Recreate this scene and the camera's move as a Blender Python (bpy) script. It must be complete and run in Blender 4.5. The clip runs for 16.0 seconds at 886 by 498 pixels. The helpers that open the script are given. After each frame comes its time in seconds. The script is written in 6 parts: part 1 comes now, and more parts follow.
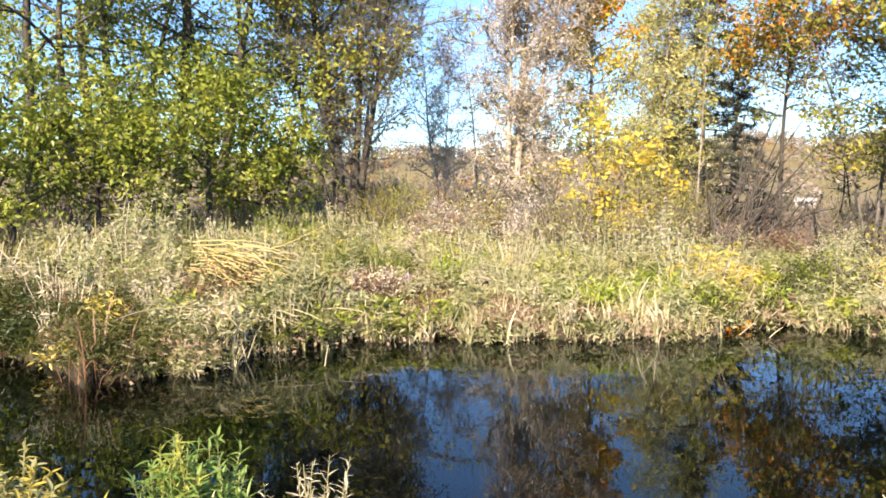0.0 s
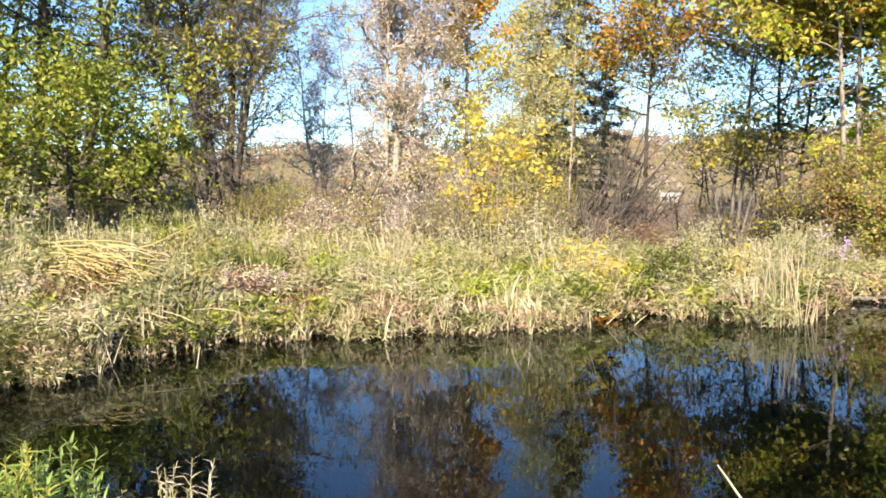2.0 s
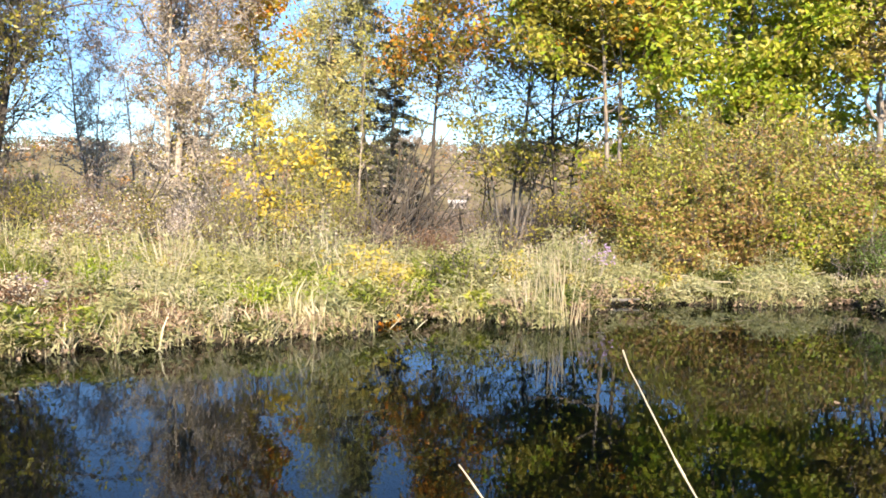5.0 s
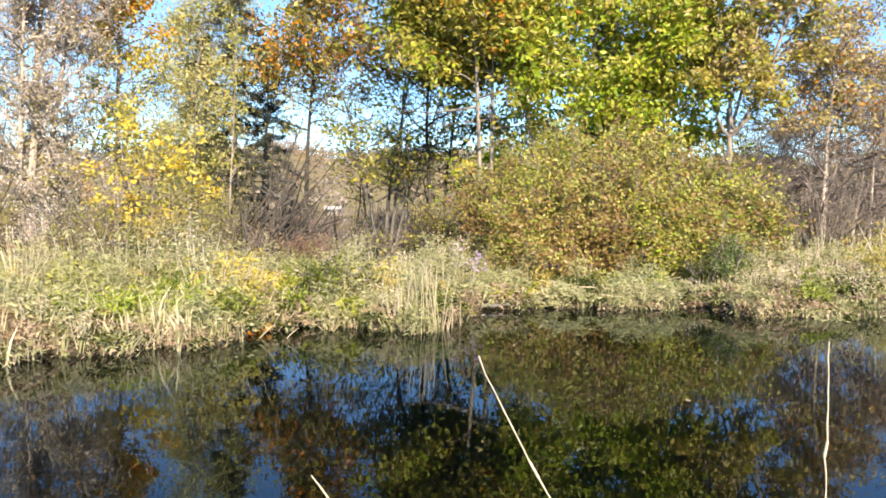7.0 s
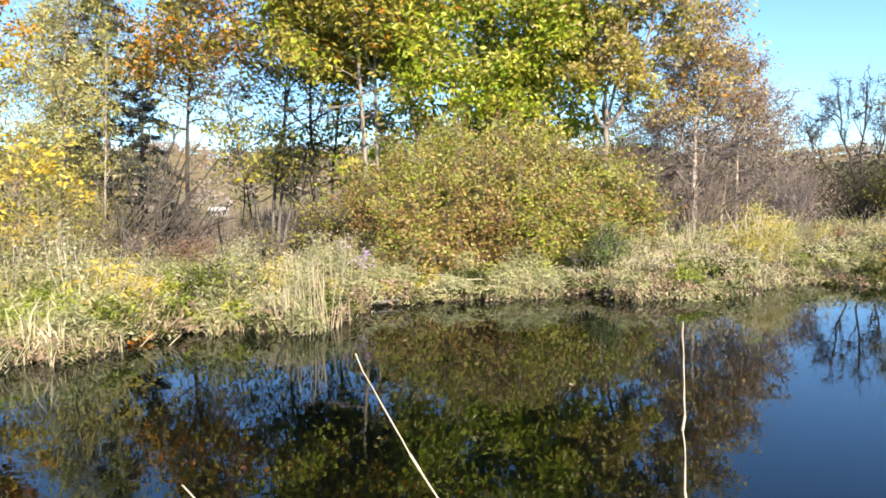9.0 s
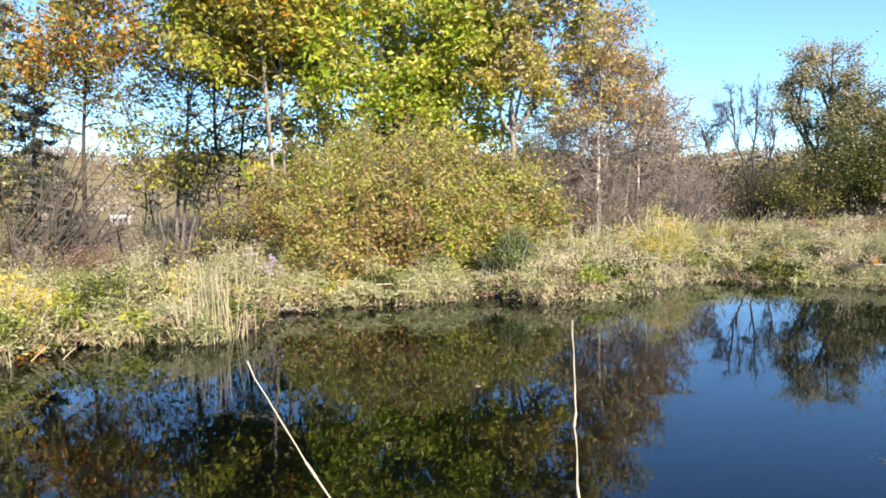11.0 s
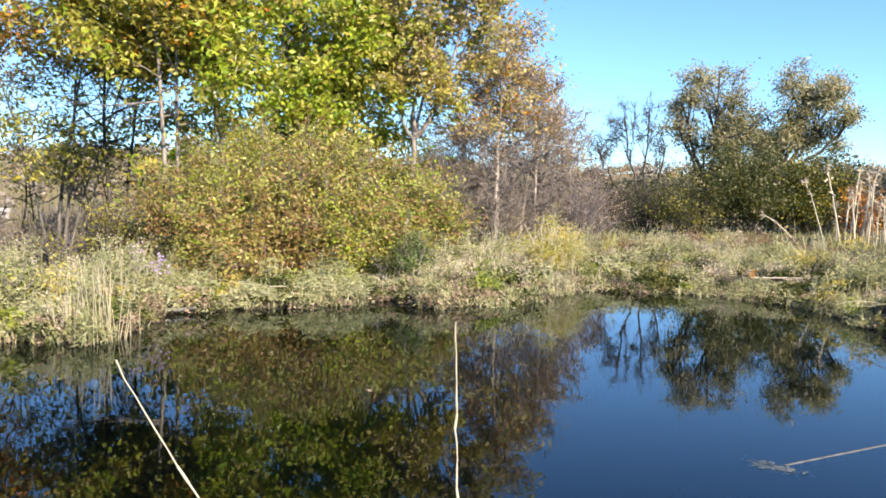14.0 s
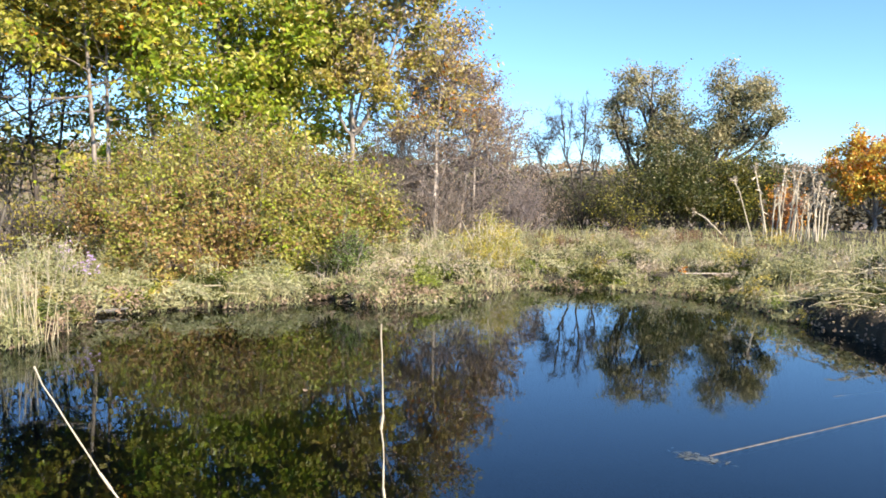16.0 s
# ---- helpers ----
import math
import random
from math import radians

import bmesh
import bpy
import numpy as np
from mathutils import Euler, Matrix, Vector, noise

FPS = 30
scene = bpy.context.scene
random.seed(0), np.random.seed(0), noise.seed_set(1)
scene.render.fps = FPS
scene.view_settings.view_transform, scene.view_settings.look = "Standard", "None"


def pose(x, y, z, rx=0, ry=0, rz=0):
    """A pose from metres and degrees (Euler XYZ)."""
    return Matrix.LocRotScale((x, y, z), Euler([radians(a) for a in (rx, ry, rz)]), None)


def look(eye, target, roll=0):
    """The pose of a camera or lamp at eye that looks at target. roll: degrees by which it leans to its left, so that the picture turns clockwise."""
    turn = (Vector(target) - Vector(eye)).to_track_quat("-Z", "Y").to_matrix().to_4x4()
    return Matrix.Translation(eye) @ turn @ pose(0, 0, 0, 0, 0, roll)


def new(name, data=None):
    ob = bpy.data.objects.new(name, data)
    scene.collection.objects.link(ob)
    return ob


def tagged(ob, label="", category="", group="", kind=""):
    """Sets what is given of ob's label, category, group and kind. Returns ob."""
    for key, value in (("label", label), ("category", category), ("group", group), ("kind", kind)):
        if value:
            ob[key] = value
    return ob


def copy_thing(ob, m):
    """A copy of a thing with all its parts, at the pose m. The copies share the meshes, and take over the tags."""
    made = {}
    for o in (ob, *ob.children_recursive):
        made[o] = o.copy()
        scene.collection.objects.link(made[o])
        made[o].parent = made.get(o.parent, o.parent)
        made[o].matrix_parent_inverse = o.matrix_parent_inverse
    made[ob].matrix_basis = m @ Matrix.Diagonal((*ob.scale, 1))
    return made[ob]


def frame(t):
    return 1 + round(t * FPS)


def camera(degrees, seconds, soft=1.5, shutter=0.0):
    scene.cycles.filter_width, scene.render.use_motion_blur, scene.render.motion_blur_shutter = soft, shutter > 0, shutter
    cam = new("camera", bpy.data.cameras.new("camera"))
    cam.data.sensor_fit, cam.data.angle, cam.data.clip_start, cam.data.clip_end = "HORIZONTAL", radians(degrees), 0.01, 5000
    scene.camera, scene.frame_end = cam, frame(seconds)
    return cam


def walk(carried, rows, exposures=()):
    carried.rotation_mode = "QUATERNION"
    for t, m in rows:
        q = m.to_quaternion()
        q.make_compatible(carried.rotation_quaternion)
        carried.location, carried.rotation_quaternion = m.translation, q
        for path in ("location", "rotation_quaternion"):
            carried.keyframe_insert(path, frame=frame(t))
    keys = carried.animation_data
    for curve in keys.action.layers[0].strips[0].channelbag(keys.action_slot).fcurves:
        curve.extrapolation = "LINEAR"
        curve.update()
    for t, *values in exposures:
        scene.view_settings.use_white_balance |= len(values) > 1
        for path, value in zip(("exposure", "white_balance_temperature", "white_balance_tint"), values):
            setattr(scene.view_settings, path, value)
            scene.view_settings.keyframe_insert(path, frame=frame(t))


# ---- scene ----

# ---- camera: held by someone who stands on the near bank and turns to the right ----
def aimed(heading, pitch, roll, x, y, z):
    """A camera pose from a compass heading (0 is +y, clockwise), a pitch and a roll in degrees."""
    a, b = radians(heading), radians(pitch)
    way = Vector((math.sin(a) * math.cos(b), math.cos(a) * math.cos(b), math.sin(b)))
    eye = Vector((x, y, z))
    return look(eye, eye + way * 10, roll)


PATH = [  # seconds, heading, pitch, roll, x, y, z
    (0, -12.57, -4.51, -0.40, -0.000, 0.000, 1.900),
    (0.5, -10.47, -4.59, -0.61, 0.005, -0.006, 1.899),
    (1, -8.42, -4.58, -0.60, 0.017, -0.017, 1.897),
    (1.5, -6.30, -4.68, -0.64, 0.037, -0.014, 1.894),
    (2, -4.12, -4.81, -0.62, 0.058, -0.012, 1.892),
    (2.5, -1.74, -4.96, -0.66, 0.076, -0.020, 1.894),
    (3, 1.09, -5.19, -0.62, 0.102, -0.024, 1.900),
    (3.5, 3.59, -5.26, -0.32, 0.123, -0.028, 1.901),
    (4, 5.97, -5.05, 0.21, 0.136, -0.028, 1.903),
    (6.5, 17.16, -3.76, 0.82, 0.216, -0.073, 1.923),
    (7, 19.26, -3.86, 1.19, 0.227, -0.072, 1.921),
    (7.5, 20.88, -4.19, 1.62, 0.233, -0.077, 1.930),
    (8, 22.64, -4.47, 1.27, 0.242, -0.068, 1.922),
    (8.5, 24.52, -4.23, 0.36, 0.260, -0.094, 1.930),
    (9, 26.97, -4.11, -0.46, 0.278, -0.123, 1.929),
    (11.5, 34.37, -3.85, -0.51, 0.347, -0.148, 1.917),
    (12, 35.67, -3.95, -0.14, 0.349, -0.144, 1.914),
    (12.5, 36.97, -3.99, 0.03, 0.365, -0.126, 1.910),
    (13, 38.16, -3.84, 0.48, 0.370, -0.162, 1.909),
    (13.5, 39.29, -3.63, 0.80, 0.388, -0.156, 1.912),
    (14, 40.30, -3.43, 1.06, 0.399, -0.153, 1.899),
    (14.5, 41.18, -3.36, 1.02, 0.401, -0.144, 1.912),
    (15, 42.21, -3.40, 1.01, 0.409, -0.169, 1.906),
    (15.5, 43.33, -3.51, 0.89, 0.411, -0.186, 1.911),
    (16, 44.51, -3.58, 1.08, 0.415, -0.213, 1.921),
]
cam = camera(57.48, 16.0, soft=1.75)
walk(cam, [(row[0], aimed(*row[1:])) for row in PATH], exposures=[(0.0, 1.38, 7150, 15), (4.0, 1.32, 7100, 14), (9.0, 1.25, 6750, 12), (12.0, 1.21, 6570, 12), (16.0, 1.20, 6540, 12.5)])

# ---- light: clear autumn day, low sun straight behind the standing place ----
SUN_HEADING, SUN_HEIGHT = 187.0, 33.0
world = bpy.data.worlds.new("sky")
scene.world = world
world.use_nodes = True
sky = world.node_tree.nodes.new("ShaderNodeTexSky")
sky.sky_type, sky.sun_disc = "NISHITA", False
sky.sun_elevation, sky.sun_rotation = radians(SUN_HEIGHT), radians(SUN_HEADING)
sky.altitude, sky.air_density, sky.dust_density, sky.ozone_density = 1500, 1.0, 0.1, 2.2
background = world.node_tree.nodes["Background"]
background.inputs["Strength"].default_value = 0.105
clear_blue = world.node_tree.nodes.new("ShaderNodeMix")
clear_blue.data_type, clear_blue.blend_type = "RGBA", "MULTIPLY"
clear_blue.inputs["Factor"].default_value, clear_blue.inputs["B"].default_value = 1.0, (0.69, 0.93, 1.13, 1)
world.node_tree.links.new(sky.outputs[0], clear_blue.inputs["A"])
world.node_tree.links.new(clear_blue.outputs["Result"], background.inputs["Color"])

sun_data = bpy.data.lights.new("sun", "SUN")
sun_data.energy, sun_data.angle, sun_data.color = 5.5, radians(0.5), (1.0, 0.83, 0.635)
sun = new("sun", sun_data)
sh, se = radians(SUN_HEADING), radians(SUN_HEIGHT)
to_sun = Vector((math.sin(sh) * math.cos(se), math.cos(sh) * math.cos(se), math.sin(se)))
sun.matrix_world = look(to_sun * 50, (0, 0, 0))


# ---- materials ----
def nodes_of(name):
    m = bpy.data.materials.new(name)
    m.use_nodes = True
    n = m.node_tree.nodes
    return m, n, m.node_tree.links, n["Principled BSDF"]


def ramp(n, links, source, colours):
    r = n.new("ShaderNodeValToRGB")
    e = r.color_ramp.elements
    while len(e) < len(colours):
        e.new(0.5)
    for i, c in enumerate(colours):
        e[i].position, e[i].color = i / max(1, len(colours) - 1), (*c, 1)
    links.new(source, r.inputs["Fac"])
    return r.outputs["Color"]


def noise_of(n, links, scale, detail=4.0, stretch=(1, 1, 1)):
    coord, mapping, tex = n.new("ShaderNodeTexCoord"), n.new("ShaderNodeMapping"), n.new("ShaderNodeTexNoise")
    mapping.inputs["Scale"].default_value = stretch
    tex.inputs["Scale"].default_value, tex.inputs["Detail"].default_value = scale, detail
    links.new(coord.outputs["Object"], mapping.inputs["Vector"])
    links.new(mapping.outputs["Vector"], tex.inputs["Vector"])
    return tex.outputs["Fac"]


def blend(n, links, kind, fac, a, b):
    x = n.new("ShaderNodeMix")
    x.data_type, x.blend_type = "RGBA", kind
    x.inputs["Factor"].default_value = fac
    links.new(a, x.inputs["A"])
    links.new(b, x.inputs["B"])
    return x.outputs["Result"]


def leafy(name, colours, through_light=0.35, rough=0.4, patch=0.6):
    """Leaves: one colour of the list for each leaf, shifted by patches of the crown; light shines through."""
    m, n, links, bsdf = nodes_of(name)
    geo = n.new("ShaderNodeNewGeometry")
    mixer = n.new("ShaderNodeMath")
    mixer.operation = "MULTIPLY_ADD"
    links.new(geo.outputs["Random Per Island"], mixer.inputs[0])
    mixer.inputs[1].default_value = 1 - patch
    spot = n.new("ShaderNodeMath")
    spot.operation = "MULTIPLY"
    spread = n.new("ShaderNodeMapRange")
    spread.inputs["From Min"].default_value, spread.inputs["From Max"].default_value = 0.33, 0.67
    links.new(noise_of(n, links, 1.1, 2.0), spread.inputs["Value"])
    links.new(spread.outputs["Result"], spot.inputs[0])
    spot.inputs[1].default_value = patch
    links.new(spot.outputs[0], mixer.inputs[2])
    colour = ramp(n, links, mixer.outputs[0], colours)
    links.new(colour, bsdf.inputs["Base Color"])
    bsdf.inputs["Roughness"].default_value = rough
    bsdf.inputs["Specular IOR Level"].default_value = 0.5
    glow = n.new("ShaderNodeBsdfTranslucent")
    links.new(colour, glow.inputs["Color"])
    mix = n.new("ShaderNodeMixShader")
    mix.inputs["Fac"].default_value = through_light
    links.new(bsdf.outputs[0], mix.inputs[1])
    links.new(glow.outputs[0], mix.inputs[2])
    links.new(mix.outputs[0], n["Material Output"].inputs["Surface"])
    return m


def barky(name, dark, light, scale=9.0, stretch=(1, 1, 0.25), bump=0.6):
    m, n, links, bsdf = nodes_of(name)
    fine = noise_of(n, links, scale, 6.0, stretch)
    large = noise_of(n, links, 1.3, 2.0)
    a = ramp(n, links, fine, [dark, dark, light, light])
    b = ramp(n, links, large, [(0.7, 0.7, 0.7), (1.1, 1.08, 1.02)])
    links.new(blend(n, links, "MULTIPLY", 0.8, a, b), bsdf.inputs["Base Color"])
    bsdf.inputs["Roughness"].default_value = 0.85
    bm = n.new("ShaderNodeBump")
    bm.inputs["Strength"].default_value, bm.inputs["Distance"].default_value = bump, 0.02
    links.new(fine, bm.inputs["Height"])
    links.new(bm.outputs[0], bsdf.inputs["Normal"])
    return m


def earthy(name, colours, tints, fine=14.0, large=0.35, fields=None):
    m, n, links, bsdf = nodes_of(name)
    a = ramp(n, links, noise_of(n, links, fine, 6.0), colours)
    b = ramp(n, links, noise_of(n, links, large, 3.0), tints)
    colour = blend(n, links, "MULTIPLY", 0.9, a, b)
    if fields:
        colour = blend(n, links, "MULTIPLY", 1.0, colour, ramp(n, links, noise_of(n, links, 0.018, 5.0), fields))
    links.new(colour, bsdf.inputs["Base Color"])
    bsdf.inputs["Roughness"].default_value = 0.95
    bm = n.new("ShaderNodeBump")
    bm.inputs["Strength"].default_value, bm.inputs["Distance"].default_value = 0.8, 0.05
    links.new(noise_of(n, links, fine * 2, 4.0), bm.inputs["Height"])
    links.new(bm.outputs[0], bsdf.inputs["Normal"])
    return m


def watery(name):
    """Still, brown-tinted pond water: a Fresnel mirror over a dim view of the bottom."""
    m, n, links, bsdf = nodes_of(name)
    n.remove(bsdf)
    gloss, clear, mix, fres = (n.new("ShaderNodeBsdfGlossy"), n.new("ShaderNodeBsdfTransparent"),
                               n.new("ShaderNodeMixShader"), n.new("ShaderNodeFresnel"))
    gloss.inputs["Roughness"].default_value = 0.0
    gloss.inputs["Color"].default_value = (0.89, 0.96, 1.0, 1)
    clear.inputs["Color"].default_value = (0.58, 0.57, 0.48, 1)
    fres.inputs["IOR"].default_value = 1.36
    bm = n.new("ShaderNodeBump")
    bm.inputs["Strength"].default_value, bm.inputs["Distance"].default_value = 0.042, 0.02
    add = n.new("ShaderNodeMath")
    add.operation = "MULTIPLY_ADD"
    links.new(noise_of(n, links, 1.6, 3.0, (1, 1.6, 1)), add.inputs[0])
    add.inputs[1].default_value = 1.0
    small = n.new("ShaderNodeMath")
    small.operation = "MULTIPLY"
    links.new(noise_of(n, links, 7.0, 2.0), small.inputs[0])
    small.inputs[1].default_value = 0.25
    links.new(small.outputs[0], add.inputs[2])
    links.new(add.outputs[0], bm.inputs["Height"])
    for s in (gloss, fres):
        links.new(bm.outputs[0], s.inputs["Normal"])
    links.new(fres.outputs[0], mix.inputs["Fac"])
    links.new(clear.outputs[0], mix.inputs[1])
    links.new(gloss.outputs[0], mix.inputs[2])
    links.new(mix.outputs[0], n["Material Output"].inputs["Surface"])
    return m


M = dict(
    soil=earthy("bank_soil", [(0.018, 0.015, 0.010), (0.040, 0.034, 0.022), (0.07, 0.06, 0.036)],
                [(0.6, 0.7, 0.5), (1.0, 1.0, 0.9), (1.2, 1.05, 0.8)]),
    hill=earthy("hill_meadow", [(0.06, 0.055, 0.038), (0.125, 0.117, 0.08), (0.21, 0.20, 0.14)],
                [(0.7, 0.75, 0.6), (1.0, 1.0, 0.9), (1.2, 1.05, 0.85)], 1.5, 0.12,
                fields=[(0.8, 0.9, 0.6), (1.0, 0.98, 0.8), (1.5, 1.4, 1.0), (1.2, 1.0, 0.7), (0.9, 1.0, 0.65)]),
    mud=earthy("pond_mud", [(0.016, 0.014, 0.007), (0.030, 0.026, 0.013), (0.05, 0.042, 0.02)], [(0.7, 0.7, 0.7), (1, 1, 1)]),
    water=watery("pond_water"),
    bark_dark=barky("dark_bark", (0.030, 0.027, 0.025), (0.085, 0.077, 0.068)),
    bark_sodden=barky("sodden_bark", (0.09, 0.09, 0.085), (0.19, 0.185, 0.175)),
    bark_grey=barky("grey_bark", (0.10, 0.09, 0.08), (0.30, 0.27, 0.24)),
    bark_pale=barky("pale_bark", (0.22, 0.20, 0.175), (0.52, 0.48, 0.44), 7.0, (1, 1, 1.6)),
    bark_twig=barky("twig_bark", (0.11, 0.097, 0.095), (0.29, 0.26, 0.255), 20.0, (1, 1, 1), 0.2),
    bark_weather=barky("weathered_wood", (0.16, 0.145, 0.13), (0.36, 0.33, 0.30), 14.0),
    green=leafy("green_leaves", [(0.042, 0.07, 0.013), (0.14, 0.19, 0.026), (0.29, 0.345, 0.05), (0.46, 0.455, 0.10)], 0.38, patch=0.45),
    bright=leafy("bright_green_leaves", [(0.09, 0.17, 0.012), (0.20, 0.30, 0.02), (0.34, 0.41, 0.032), (0.47, 0.43, 0.06)], 0.28),
    olive=leafy("olive_leaves", [(0.115, 0.138, 0.02), (0.255, 0.265, 0.04), (0.385, 0.35, 0.06), (0.495, 0.40, 0.09)], 0.34),
    shrub=leafy("shrub_leaves", [(0.33, 0.19, 0.06), (0.26, 0.27, 0.06), (0.34, 0.36, 0.09), (0.46, 0.44, 0.13)], 0.32, patch=0.65),
    yellow=leafy("yellow_leaves", [(0.56, 0.36, 0.04), (0.62, 0.48, 0.06), (0.66, 0.55, 0.11), (0.58, 0.54, 0.15)]),
    larch=leafy("larch_needles", [(0.25, 0.28, 0.09), (0.37, 0.39, 0.14), (0.48, 0.48, 0.20), (0.54, 0.48, 0.18)], 0.3),
    lemon=leafy("yellow_green_leaves", [(0.22, 0.26, 0.05), (0.36, 0.38, 0.08), (0.46, 0.45, 0.12), (0.52, 0.45, 0.12)]),
    orange=leafy("orange_leaves", [(0.42, 0.12, 0.015), (0.55, 0.21, 0.02), (0.58, 0.29, 0.03), (0.48, 0.32, 0.05)]),
    gold=leafy("golden_brown_leaves", [(0.29, 0.24, 0.08), (0.43, 0.37, 0.14), (0.54, 0.46, 0.18), (0.46, 0.30, 0.09)], 0.4),
    russet=leafy("russet_leaves", [(0.22, 0.16, 0.12), (0.32, 0.24, 0.175), (0.4, 0.31, 0.215), (0.37, 0.33, 0.19)]),
    wood_brown=leafy("far_brown_woods", [(0.13, 0.10, 0.075), (0.20, 0.155, 0.115), (0.26, 0.20, 0.14), (0.27, 0.23, 0.13)], 0.1, 0.9),
    wood_grey=leafy("far_grey_woods", [(0.17, 0.15, 0.135), (0.24, 0.21, 0.19), (0.31, 0.28, 0.25), (0.30, 0.25, 0.19)], 0.1, 0.9),
    wood_orange=leafy("far_orange_woods", [(0.30, 0.16, 0.06), (0.36, 0.20, 0.07), (0.34, 0.25, 0.09)], 0.1, 0.9),
    wood_green=leafy("far_green_woods", [(0.07, 0.09, 0.04), (0.13, 0.15, 0.06), (0.24, 0.24, 0.11)], 0.1, 0.9),
    # darker copy of the far woods, with shade in the leaf colours
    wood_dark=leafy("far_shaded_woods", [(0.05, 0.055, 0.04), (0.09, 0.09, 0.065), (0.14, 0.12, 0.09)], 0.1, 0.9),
    purple=leafy("aster_petals", [(0.42, 0.27, 0.60), (0.56, 0.42, 0.72), (0.64, 0.50, 0.70)], 0.3),
    buff=leafy("buff_leaves", [(0.46, 0.44, 0.41), (0.66, 0.635, 0.61), (0.54, 0.49, 0.36), (0.78, 0.75, 0.72)]),
    # dark green foliage; also lays shade into bank hollows and crown undersides
    deep=leafy("dark_green_and_shade_leaves", [(0.020, 0.035, 0.010), (0.045, 0.065, 0.014), (0.09, 0.10, 0.02), (0.15, 0.14, 0.03)]),
    apple=leafy("apple_tree_leaves", [(0.13, 0.145, 0.07), (0.26, 0.265, 0.135), (0.41, 0.385, 0.21), (0.52, 0.44, 0.26)]),
    needle=leafy("grey_green_needles", [(0.03, 0.04, 0.03), (0.06, 0.07, 0.055), (0.11, 0.115, 0.10)], 0.1),
    straw=leafy("straw_blades", [(0.359, 0.300, 0.180), (0.485, 0.430, 0.280), (0.601, 0.560, 0.400), (0.514, 0.500, 0.290)], 0.3),
    grass=leafy("grass_blades", [(0.150, 0.182, 0.060), (0.263, 0.283, 0.110), (0.395, 0.384, 0.180), (0.517, 0.495, 0.290)], 0.35),
    weed=leafy("weed_leaves", [(0.179, 0.192, 0.080), (0.301, 0.313, 0.140), (0.414, 0.414, 0.220), (0.517, 0.505, 0.320)], 0.35),
    cover=leafy("low_growth", [(0.15, 0.16, 0.07), (0.26, 0.26, 0.12), (0.37, 0.35, 0.18), (0.46, 0.42, 0.25)], 0.3),
    sage=leafy("grey_green_weeds", [(0.167, 0.192, 0.080), (0.279, 0.303, 0.140), (0.381, 0.394, 0.210), (0.484, 0.475, 0.300)], 0.35),
    sodden=leafy("sodden_leaves", [(0.06, 0.08, 0.075), (0.11, 0.13, 0.125), (0.18, 0.20, 0.18)], 0.1, 0.35),
    fluff=leafy("seed_fluff", [(0.399, 0.345, 0.260), (0.528, 0.463, 0.360), (0.459, 0.384, 0.270)], 0.3, 0.9),
    rod=leafy("goldenrod_leaves", [(0.28, 0.28, 0.05), (0.42, 0.36, 0.07), (0.52, 0.43, 0.10), (0.36, 0.36, 0.08)], 0.3),
    copper=leafy("coppery_leaves", [(0.17, 0.11, 0.05), (0.29, 0.18, 0.07), (0.40, 0.28, 0.11)], 0.3, patch=0.3),
    rust=leafy("rusty_leaves", [(0.12, 0.07, 0.04), (0.20, 0.12, 0.07), (0.29, 0.20, 0.11)], 0.3),
    salmon=leafy("pink_orange_leaves", [(0.50, 0.27, 0.15), (0.60, 0.36, 0.20), (0.66, 0.46, 0.28)], 0.4),
    fresh=leafy("fresh_leaves", [(0.12, 0.22, 0.05), (0.20, 0.32, 0.08), (0.30, 0.42, 0.12)], 0.35, 0.4),
    lime=leafy("lime_leaves", [(0.30, 0.34, 0.05), (0.42, 0.44, 0.09), (0.50, 0.48, 0.14)], 0.35, 0.4),
    paint=earthy("white_paint", [(0.30, 0.29, 0.28), (0.40, 0.39, 0.37)], [(0.95, 0.95, 0.95), (1, 1, 1)], 3.0),
    roof=earthy("pale_roof", [(0.36, 0.36, 0.36), (0.48, 0.48, 0.47)], [(0.95, 0.95, 0.95), (1, 1, 1)], 3.0),
    pane=earthy("dark_pane", [(0.03, 0.035, 0.04), (0.05, 0.05, 0.06)], [(1, 1, 1), (1, 1, 1)], 3.0),
    sheaf=leafy("golden_straw", [(0.48, 0.36, 0.14), (0.63, 0.50, 0.23), (0.74, 0.62, 0.34)], 0.2),
    dead=leafy("dead_stalks", [(0.38, 0.34, 0.25), (0.53, 0.49, 0.38), (0.64, 0.6, 0.49)], 0.1, 0.8),
)


# ---- mesh helpers ----
def mesh_object(name, verts, faces, material, parent=None, smooth=False):
    """faces: an array of triangles or quads."""
    verts, faces = np.asarray(verts, np.float32), np.asarray(faces, np.int32)
    k = faces.shape[1]
    me = bpy.data.meshes.new(name)
    me.vertices.add(len(verts))
    me.vertices.foreach_set("co", verts.ravel())
    me.loops.add(faces.size)
    me.loops.foreach_set("vertex_index", faces.ravel())
    me.polygons.add(len(faces))
    me.polygons.foreach_set("loop_start", np.arange(0, faces.size, k, dtype=np.int32))
    me.polygons.foreach_set("use_smooth", np.full(len(faces), smooth))
    me.update(calc_edges=True)
    me.materials.append(material)
    ob = new(name, me)
    ob.parent = parent
    return ob


def part(name, bm, material, parent, label=""):
    me = bpy.data.meshes.new(name)
    bm.to_mesh(me)
    bm.free()
    me.materials.append(material)
    ob = new(name, me)
    ob.parent = parent
    return tagged(ob, label)


def thing(name, label, category, x, y, z, group="", turn=0.0):
    ob = new(name)
    ob.empty_display_size = 0.2
    ob.matrix_basis = pose(x, y, z, 0, 0, turn)
    return tagged(ob, label, category, group)


